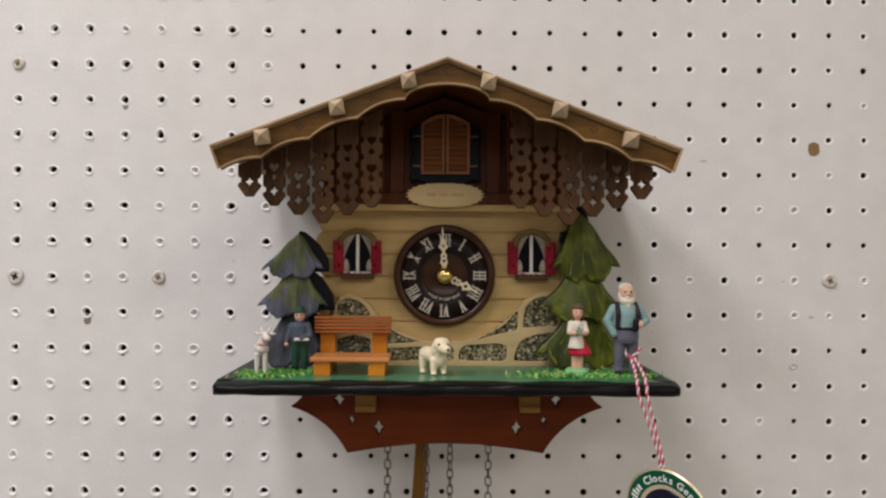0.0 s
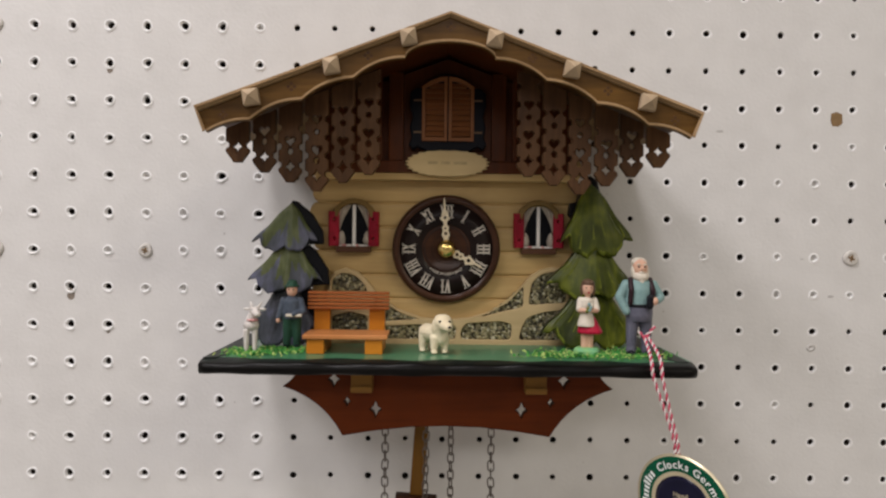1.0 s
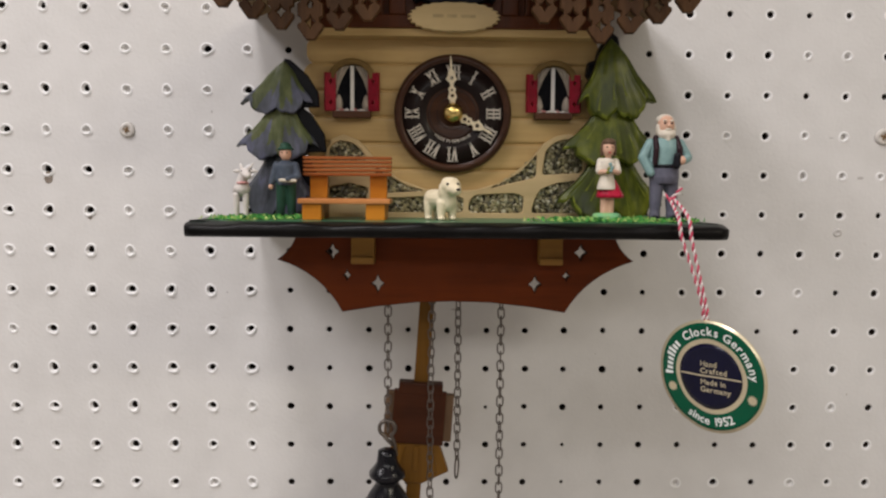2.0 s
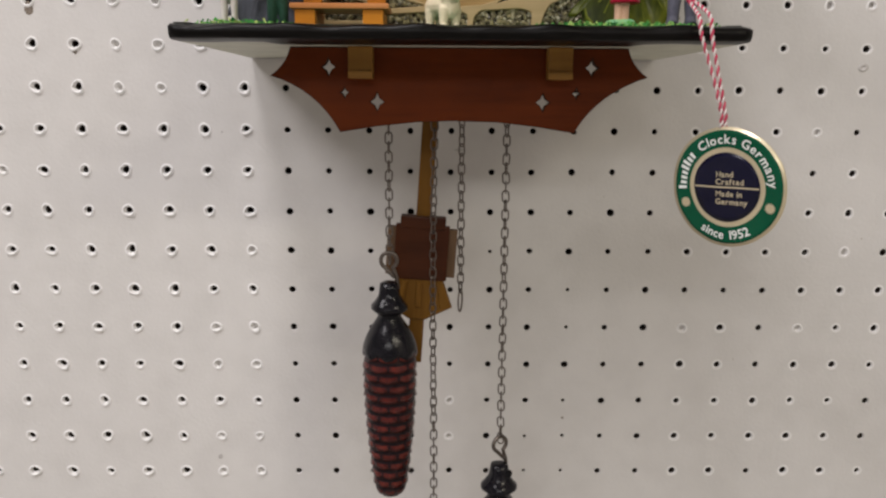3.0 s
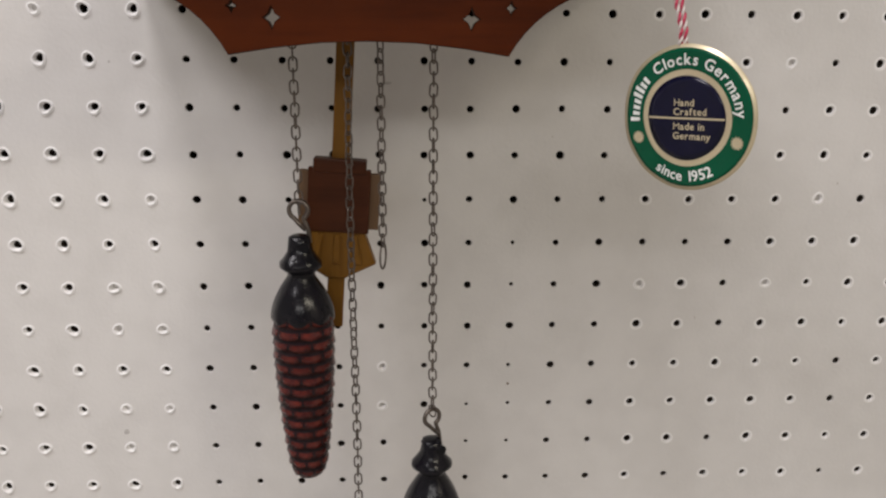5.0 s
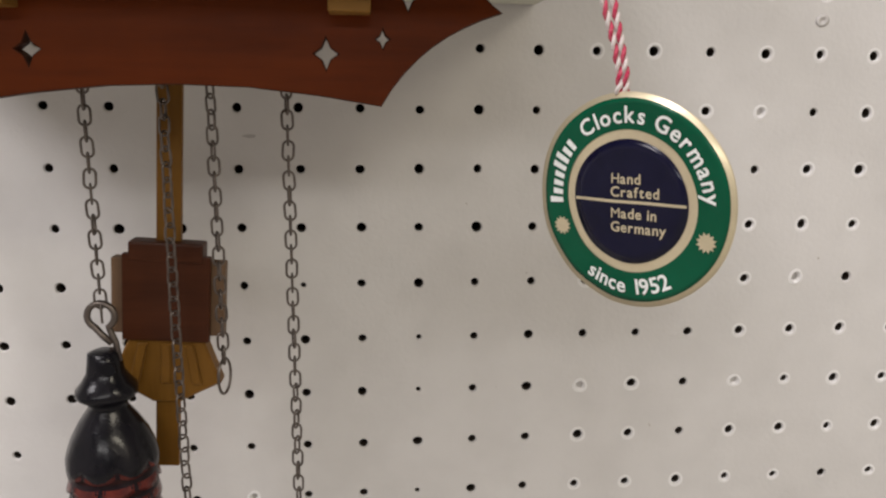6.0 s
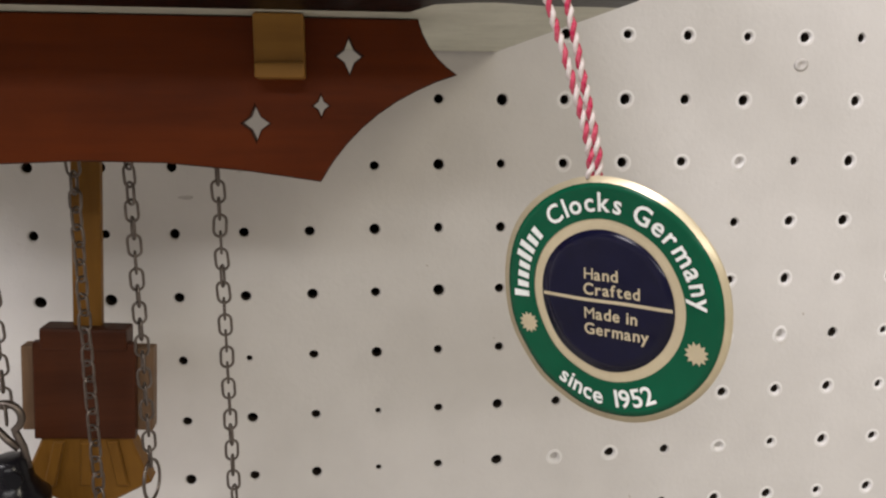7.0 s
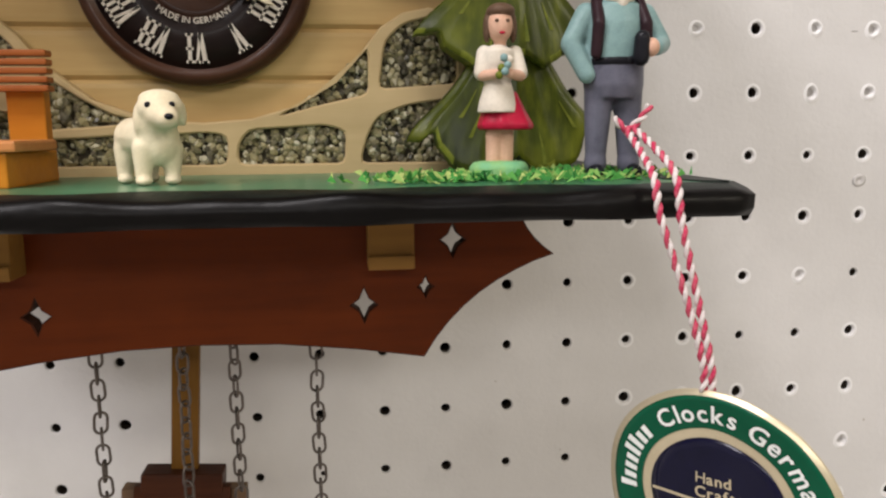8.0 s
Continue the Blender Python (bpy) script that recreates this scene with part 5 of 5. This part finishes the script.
def doll_boy():
    bm = bmesh.new()
    x, y = -83.6, -105
    for s in (-1, 1):
        add_limb(bm, (x + s * 2.8, y, TOP + 2.4), (x + s * 2.4, y, 1390), 2.1, 2.7, 1)
        add_limb(bm, (x + s * 2.9, y + 0.4, TOP + 1.5), (x + s * 3.3, y - 2.6, TOP + 1.4), 1.6, 1.4, 3)
    add_turned(bm, [(4.8, 0), (5.1, 4), (4.7, 10), (2, 12.6)], (x, y, 1389.4), 20, 0, wobble=lambda a, h: 1 - 0.2 * abs(math.sin(a)))
    add_limb(bm, (x - 4.6, y, 1399.4), (x - 7, y - 1.2, 1390.4), 1.9, 1.5, 0)
    add_limb(bm, (x + 4.6, y, 1399.4), (x + 6.6, y - 1.6, 1393.4), 1.9, 1.6, 0)
    add_limb(bm, (x + 6.6, y - 1.6, 1393.4), (x + 1.8, y - 5.4, 1392.2), 1.6, 1.3, 0)
    add_ball(bm, (x - 7.2, y - 1.6, 1388.6), (1.3, 1.3, 1.6), 2)
    add_ball(bm, (x, y - 0.6, 1405.0), (3.0, 3.1, 3.6), 2)
    add_turned(bm, [(4.2, 0), (4.0, 0.8), (2.9, 1.2), (2.5, 3.2), (0.6, 3.9)], (x, y - 0.2, 1406.8), 20, 1)
    bm = melt(bm, 0.5, 2)
    add_limb(bm, (x - 1.6, y - 5.8, 1391.8), (x + 5.4, y - 4.6, 1391.6), 0.9, 0.9, 5, 10)
    for s in (-1, 1):
        add_ball(bm, (x + s * 1.2, y - 3.5, 1405.4), (0.45, 0.3, 0.4), 3, 8)
    solo("boy_doll", bm, [M_NAVY, M_BOTTLE, M_SKIN, M_DARK, M_HAIR, M_CREAM], (x, y, TOP), "small painted doll in a blue-grey coat and green hat", "figurine", "figurines")


dog()
goat()
doll_girl()
doll_man()
doll_boy()


def grass(spots, at, label):
    rnd = random.Random(int(at[0]))
    bm = bmesh.new()
    for x, y, wx, wy, count in spots:
        for _ in range(count):
            px, py = rnd.gauss(x, wx), rnd.gauss(y, wy)
            py = max(min(py, -88), -139)
            a = rnd.uniform(0, 6.28)
            L, h, w = rnd.uniform(1.6, 3.8), rnd.uniform(0.4, 2.4), rnd.uniform(0.25, 0.45)
            dx, dy = math.cos(a) * L, math.sin(a) * L
            nx, ny = -math.sin(a) * w, math.cos(a) * w
            z = TOP + rnd.uniform(0.1, 0.7)
            p = [bm.verts.new(c) for c in ((px + nx, py + ny, z), (px - nx, py - ny, z), (px + dx / 2, py + dy / 2, z + h), (px + dx, py + dy, z + h * rnd.uniform(0.2, 1.1)), (px + dx / 2, py + dy / 2, z + h - 0.5))]
            bm.faces.new((p[0], p[1], p[2]))
            bm.faces.new((p[0], p[4], p[1]))
            bm.faces.new((p[0], p[2], p[3]))
            bm.faces.new((p[1], p[3], p[2]))
            bm.faces.new((p[0], p[3], p[4]))
            bm.faces.new((p[1], p[4], p[3]))
    solo("grass", bm, M_GRASS, at, label, "grass", kind="stuff")


grass([(78, -118, 14, 6, 520), (100, -112, 7, 9, 240), (58, -122, 7, 4, 190)], (78, -115, TOP), "bright green flock grass round the dolls' feet")
grass([(-98, -119, 8, 7, 380), (-84, -112, 6, 6, 200)], (-92, -115, TOP), "bright green flock grass under the blue fir")

# ---- pendulum, chains, weights ----
def pendulum():
    px, pz, y = -2.0, 1490.0, -55.0
    root = thing("pendulum", (px, y, 1364), "wooden pendulum with a stepped house-shaped bob, hanging at rest", "pendulum")
    tilt = Matrix.Rotation(radians(3.8), 3, "Y")
    cent = (px, y, pz)

    def lean(bm):
        bmesh.ops.rotate(bm, verts=bm.verts, cent=cent, matrix=tilt)
        return bm

    part("rod", lean(box(px - 4.2, px + 4.2, y - 1.5, y + 1.5, 1191, 1364, bevel=0.4)), M_ROD, root, "ochre wooden rod")
    bob = part("bob", lean(box(px - 15, px + 15, y - 5, y - 1.7, 1241, 1272.4, bevel=0.6)), M_BOBDARK, root, "dark walnut bob block")
    part("bob_back", lean(box(px - 19.6, px + 19.6, y - 1.6, y + 4, 1242.5, 1270, bevel=0.6)), M_BOBSIDE, bob)
    part("bob_cap", lean(box(px - 12.6, px + 12.6, y - 6, y + 3, 1270.2, 1277, bevel=0.8)), M_BOBDARK, bob)
    flare = [(px - 13, 1241.5), (px + 13, 1241.5), (px + 16, 1234), (px + 19.4, 1225.6), (px + 9, 1220), (px + 4.6, 1217.5), (px - 4.6, 1217.5), (px - 9, 1220), (px - 19.4, 1225.6), (px - 16, 1234)]
    bm = bmesh.new()
    add_plate(bm, [flare], y - 4, y + 3, bevel=0.7)
    part("bob_flare", lean(bm), M_ROD, bob, "ochre flared lower block")
    for k in (-1, 0, 1):
        part("bob_rib", lean(plate([[(px + k * 8 - 1.6, 1240), (px + k * 8 + 1.6, 1240), (px + k * 11 + 1.8, 1225), (px + k * 11 - 1.8, 1225)]], y - 5.2, y - 3.8, bevel=0.5)), M_ROD, bob)


pendulum()


def link_mesh():
    """A wire link, 6.6 high, standing in the plane of x and z."""
    bm = bmesh.new()
    path = [(1.75 * math.cos(a), 0, 1.45 + 1.75 * math.sin(a)) for a in [math.pi * k / 7 for k in range(8)]]
    path += [(1.75 * math.cos(a), 0, -1.45 + 1.75 * math.sin(a)) for a in [math.pi + math.pi * k / 7 for k in range(8)]]
    add_tube(bm, path, 0.42, 6, 0, True)
    return bm


def chain(x, y, z_low, label, ring=0.0, seed=0, sway=0.0):
    rnd = random.Random(seed)
    root = thing("chain", (x, y, z_low), label, "chain", "clock chains")
    step = 4.95
    n = int((1374 - z_low) / step)
    first = None
    spin = rnd.uniform(0, 90)
    for k in range(n):
        z = z_low + 3 + k * step
        spin += 90 + rnd.uniform(-9, 11)
        m = Matrix.Translation(Vector((sway * math.sin(k * 0.13), 0, z - z_low)) * MM) @ Matrix.Rotation(radians(spin), 4, "Z") @ Matrix.Rotation(radians(rnd.uniform(-4, 4)), 4, "Y")
        if first is None:
            bm = link_mesh()
            bmesh.ops.translate(bm, verts=bm.verts, vec=(x, y, z_low))
            first = part("link", bm, M_STEEL, root)
            first.matrix_basis = m
        else:
            again("link", first, m, root)
    if ring:
        bm = bmesh.new()
        add_tube(bm, [(x + ring * math.cos(a) * 0.92, y + 1.2 * math.sin(a), z_low - ring + 0.8 + ring * math.sin(a)) for a in [2 * math.pi * k / 28 for k in range(28)]], 0.55, 8, 0, True)
        part("end_ring", bm, M_STEEL, root)


chain(-34.3, -75, 1254, "aged steel chain holding a pine cone weight", 0, 1)
chain(-10.5, -75, 1063, "long aged steel chain with a wire end ring", 5.6, 2, 0.4)
chain(4.1, -74, 1238, "short aged steel chain with a narrow end ring", 0, 3)
bm = bmesh.new()
add_tube(bm, [(4.1 + 1.2 * math.cos(a), -74 + 4.6 * math.cos(a), 1233.5 + 6.2 * math.sin(a)) for a in [2 * math.pi * k / 26 for k in range(26)]], 0.5, 8, 0, True)
solo("end_ring", bm, M_STEEL, (4.1, -74, 1227), "narrow steel ring hanging edge-on from a chain", "ring", smooth=True)
chain(27.8, -73, 1149, "aged steel chain holding the lower cone weight", 0, 5)


def cone_weight(x, y, z):
    """A cast pine cone on a bent wire hook; z is its hook's eye."""
    root = thing("pine_cone_weight", (x, y, z - 132), "dark red-brown cast pine cone weight with a black cap", "clock weight", "pine cone weights")
    bm = bmesh.new()
    eye = [(x + 4.2 * math.cos(a), y, z + 4.2 * math.sin(a)) for a in [radians(q) for q in range(-60, 255, 15)]]
    path = [(x + 4.6, y, z - 15), (x + 4.0, y, z - 9), (x + 2.4, y, z - 4.6)] + eye + [(x + 0.2, y - 0.6, z - 6.2), (x + 3, y - 0.6, z - 9)]
    add_tube(bm, path, 1.05, 8)
    part("hook", bm, M_STEEL, root, "bent steel hook")
    zt = z - 12
    head = [(3.4, 0.6), (4.8, 0), (5.2, -3), (5.8, -6.4), (7.8, -9.6), (9.7, -11.8), (9.8, -13.6), (7.4, -15.6), (6.0, -17), (6.4, -18.6), (9.2, -23), (11.8, -28), (13.4, -32.5), (14.0, -36), (14.1, -38.5), (12.6, -39.2)]

    def petals(a, h):
        """Facets down the shoulder and a scalloped hem."""
        k = max(0, min(1, (-h - 19) / 12))
        return 1 + 0.03 * math.sin(4 * a + h * 0.2) * (1 - k) + 0.035 * k * abs(math.cos(4 * a))

    bm = add_turned(bmesh.new(), head, (x, y, zt), 48, 0, wobble=petals)
    for v in bm.verts:
        if v.co.z < zt - 34:
            v.co.z += 3.2 * (1 - abs(math.cos(4 * math.atan2(v.co.y - y, v.co.x - x)))) * min(1, (zt - 34 - v.co.z) / 3)
    part("cap", bm, M_CONEHEAD, root, "glossy black cap of the cone", True)
    bm = bmesh.new()
    add_turned(bm, [(2.4, 0), (2.4, 0.8)], (x + 2.5, y - 4.7, zt - 4.2), 12, 0, "y")
    part("hook_hole", bm, M_FIRSIDE, root)
    core = [(12.6, -32), (13.4, -44), (13.2, -60), (12.2, -76), (10.8, -92), (9.2, -106), (8.0, -114), (5.6, -118.6), (2, -120.4)]
    part("core", add_turned(bmesh.new(), core, (x, y, zt), 24, 0), M_CONECORE, root, "red-brown core between the scales", True)

    def radius(h):
        for (r0, h0), (r1, h1) in zip(core, core[1:]):
            if h0 >= h >= h1:
                return r0 + (r1 - r0) * (h0 - h) / (h0 - h1)
        return 5.0

    rows = 15
    for k in range(rows):
        h = -37.0 - k * 5.55
        r = radius(h)
        count = 8
        first = None
        for q in range(count):
            a = 2 * math.pi * (q + 0.5 * (k % 2)) / count
            if first is None:
                bm = bmesh.new()
                half = math.pi / count * 1.3
                cells = []
                for v in range(4):
                    row = []
                    for u in range(7):
                        t = u / 3 - 1
                        dz = (2.7 - 5.0 * v / 3 * (1 - 0.5 * t * t)) * (0.72 + 0.28 * r / 13)
                        lift = 0.2 + 1.05 * (v / 3) ** 1.4 * (1 - 0.6 * t * t)
                        rr = radius(h + dz) + lift
                        row.append(bm.verts.new((x + rr * math.cos(t * half), y + rr * math.sin(t * half), zt + h + dz)))
                    cells.append(row)
                low = [bm.verts.new((x + (r - 0.4) * math.cos((u / 3 - 1) * half), y + (r - 0.4) * math.sin((u / 3 - 1) * half), cells[3][u].co.z + 0.9)) for u in range(7)]
                cells.append(low)
                for c0, c1 in zip(cells, cells[1:]):
                    for u in range(6):
                        f = bm.faces.new((c0[u], c0[u + 1], c1[u + 1], c1[u]))
                        f.smooth = True
                        # dark lip and side rims; the dark top band is painted shade
                        f.material_index = 1 if c1 is low or c0 is cells[0] or u in (0, 5) else 0
                first = part("scale", bm, [M_CONESCALE, M_CONELIP], root)
                first.matrix_basis = Matrix.Rotation(a, 4, "Z")
            else:
                again("scale", first, Matrix.Rotation(a, 4, "Z"), root)
    return root


cone = cone_weight(-34.6, -75, 1256)
cone.scale = (1.042, 1.042, 1.042)
cone.location.z = (1256 - 132 * 1.042) * MM
second = copy_thing(cone, Matrix.Translation(Vector((27.6, -73, 1148.5 - 132 * 1.042)) * MM) @ Matrix.Rotation(radians(30), 4, "Z"))

# ---- paper tag on its twine ----
def hang_tag():
    cx, cy, cz, R = 114.9, -151.3, 1304.9, 25.9
    root = thing("hang_tag", (cx, cy, cz - R), "round green and gold foil tag hung on red and white twine", "tag")
    turn = Matrix.Translation((cx, cy, cz)) @ Matrix.Rotation(radians(-49), 4, "Z") @ Matrix.Rotation(radians(5), 4, "X") @ Matrix.Rotation(radians(-1.5), 4, "Y")

    def bend(bm):
        for v in bm.verts:
            u, w = v.co.x / R, v.co.z / R
            v.co.y += 0.8 * u * u - 0.4 * w * w + 0.3 * math.sin(5 * u + 3 * w) + 0.12 * math.sin(11 * u - 7 * w)
        bmesh.ops.transform(bm, matrix=turn, verts=bm.verts)
        return bm

    def disc(r0, r1, y0, y1):
        bm = bmesh.new()
        n, m = 72, 6
        grid = [[bm.verts.new(((r0 + (r1 - r0) * q / m) * math.sin(2 * math.pi * k / n), y0, (r0 + (r1 - r0) * q / m) * math.cos(2 * math.pi * k / n))) for k in range(n)] for q in range(m + 1)]
        for a, b in zip(grid, grid[1:]):
            for k in range(n):
                bm.faces.new((a[k], a[(k + 1) % n], b[(k + 1) % n], b[k])).smooth = True
        back = [bm.verts.new((v.co.x, y1, v.co.z)) for v in grid[-1]]
        for k in range(n):
            bm.faces.new((grid[-1][k], grid[-1][(k + 1) % n], back[(k + 1) % n], back[k]))
        if r0 < 0.2:
            bm.faces.new(grid[0])
        return bm

    bm = disc(0.1, R, 0, 0.5)
    part("card", bend(bm), M_GOLD, root, "gold foil card")
    part("green_band", bend(disc(17.2, R - 1.3, -0.14, -0.02)), M_TAGGREEN, root, "glossy green printed band")
    part("navy_field", bend(disc(0.1, 15.0, -0.16, -0.02)), M_TAGNAVY, root, "glossy navy centre field")
    bm = bmesh.new()
    n = 20
    for k in range(n):
        x0, x1 = -14.6 + 29.2 * k / n, -14.6 + 29.2 * (k + 1) / n
        bm.faces.new([bm.verts.new(p) for p in ((x0, -0.24, -0.35), (x1, -0.24, -0.35), (x1, -0.24, 0.35), (x0, -0.24, 0.35))])
    part("divider", bend(bm), M_GOLD, root)

    def line(text, size, x, z, name="print_line"):
        bm = bmesh.new()
        w = sum(glyph(c)[2] if c != " " else 0.32 for c in text) * size / 2
        add_text(bm, text, size, lambda u, v, mid: (x + w + u, -0.3, z + v))
        part(name, bend(bm), M_TAGWHITE if name == "rim_print" else M_GOLD, root)

    line("Hand", 3.5, -4.6, 4.4)
    line("Crafted", 3.5, -4.6, 1.2)
    line("Made in", 3.5, -4.6, -4.0)
    line("Germany", 3.5, -4.6, -7.4)

    def rim(text, size, centre, r, inward=False):
        bm = bmesh.new()

        def place(u, v, mid):
            if inward:
                a = math.pi + radians(centre) - mid / r
                x, z = -(u - mid), -v
                rr = r
                return ((rr + z) * math.sin(a) + x * math.cos(a), -0.3, (rr + z) * math.cos(a) - x * math.sin(a))
            a = radians(centre) + mid / r
            x = u - mid
            return ((r + v) * math.sin(a) + x * math.cos(a), -0.3, (r + v) * math.cos(a) - x * math.sin(a))

        add_text(bm, text, size, place)
        part("rim_print", bend(bm), M_TAGWHITE, root)

    rim("Clocks", 5.5, -12, 18.8)
    rim("Germany", 5.5, 54.5, 18.8)
    rim("since 1952", 5.4, 0, 22.6, True)
    # the maker's name stands as bars
    for k in range(8):
        a = -93 + k * 6.2
        bm = bmesh.new()
        high = 4.2 if k in (0, 4, 5) else 3.1
        for r0, r1, h0, h1 in ((18.7, 18.7 + high, -1.9, 1.9),):
            pts = [(r0, h0), (r0, h1), (r1, h1), (r1, h0)]
            bm.faces.new([bm.verts.new((r * math.sin(radians(a + w)), -0.3, r * math.cos(radians(a + w)))) for r, w in pts])
        part("name_bar", bend(bm), M_TAGWHITE, root)
    for a in (-112, 112):
        bm = bmesh.new()
        mid = (20.8 * math.sin(radians(a)), 20.8 * math.cos(radians(a)))
        pts = []
        for k in range(24):
            r = 2.5 if k % 2 else 1.75
            pts.append((mid[0] + r * math.sin(2 * math.pi * k / 24), mid[1] + r * math.cos(2 * math.pi * k / 24)))
        bm.faces.new([bm.verts.new((x, -0.3, z)) for x, z in pts])
        part("sun_mark", bend(bm), M_GOLD, root)

    # two twisted strands from the doll's leg over the edge of the base
    knot = Vector((102.3, -126.0, 1384.0))
    lead_a = [knot, Vector((101.6, -137, 1379)), Vector((100.0, -147.8, 1374.3)), Vector((100.4, -150.4, 1367)), Vector((106.6, -151.2, 1349)), Vector((110.6, -151.0, 1336)), Vector((111.2, -150.4, 1330.2))]
    lead_b = [knot + Vector((1.5, 0, 0.6)), Vector((104.6, -136, 1380.5)), Vector((104.4, -147.6, 1375.2)), Vector((104.8, -150.6, 1366)), Vector((108.6, -151.6, 1349.5)), Vector((112, -151.6, 1336)), Vector((112.8, -150.8, 1330.2))]
    tails = [[knot, Vector((105.4, -126.2, 1386.6)), Vector((107.4, -126.2, 1389.6))], [knot, Vector((100.8, -125.6, 1385.2)), Vector((99.6, -124.8, 1387.0))]]

    def smooth_path(pts, per=14):
        out = []
        for i in range(len(pts) - 1):
            p0, p1, p2, p3 = pts[max(i - 1, 0)], pts[i], pts[i + 1], pts[min(i + 2, len(pts) - 1)]
            for k in range(per):
                t = k / per
                out.append(0.5 * ((2 * p1) + (p2 - p0) * t + (2 * p0 - 5 * p1 + 4 * p2 - p3) * t * t + (3 * p1 - p0 - 3 * p2 + p3) * t ** 3))
        return out + [pts[-1]]

    for lead in (lead_a, lead_b, *tails):
        path = smooth_path(lead)
        run, lengths = 0.0, [0.0]
        for p, q in zip(path, path[1:]):
            run += (q - p).length
            lengths.append(run)
        for shift, mat in ((0, M_YARNRED), (math.pi, M_YARNWHITE)):
            bm = bmesh.new()
            pts = []
            for i, p in enumerate(path):
                d = (path[min(i + 1, len(path) - 1)] - path[max(i - 1, 0)]).normalized()
                s = d.cross(Vector((0.3, 1, 0.2))).normalized()
                w = d.cross(s)
                a = lengths[i] * 1.25 + shift
                pts.append(p + 0.44 * (math.cos(a) * s + math.sin(a) * w))
            add_tube(bm, pts, 0.54, 7)
            part("yarn", bm, mat, root)


hang_tag()
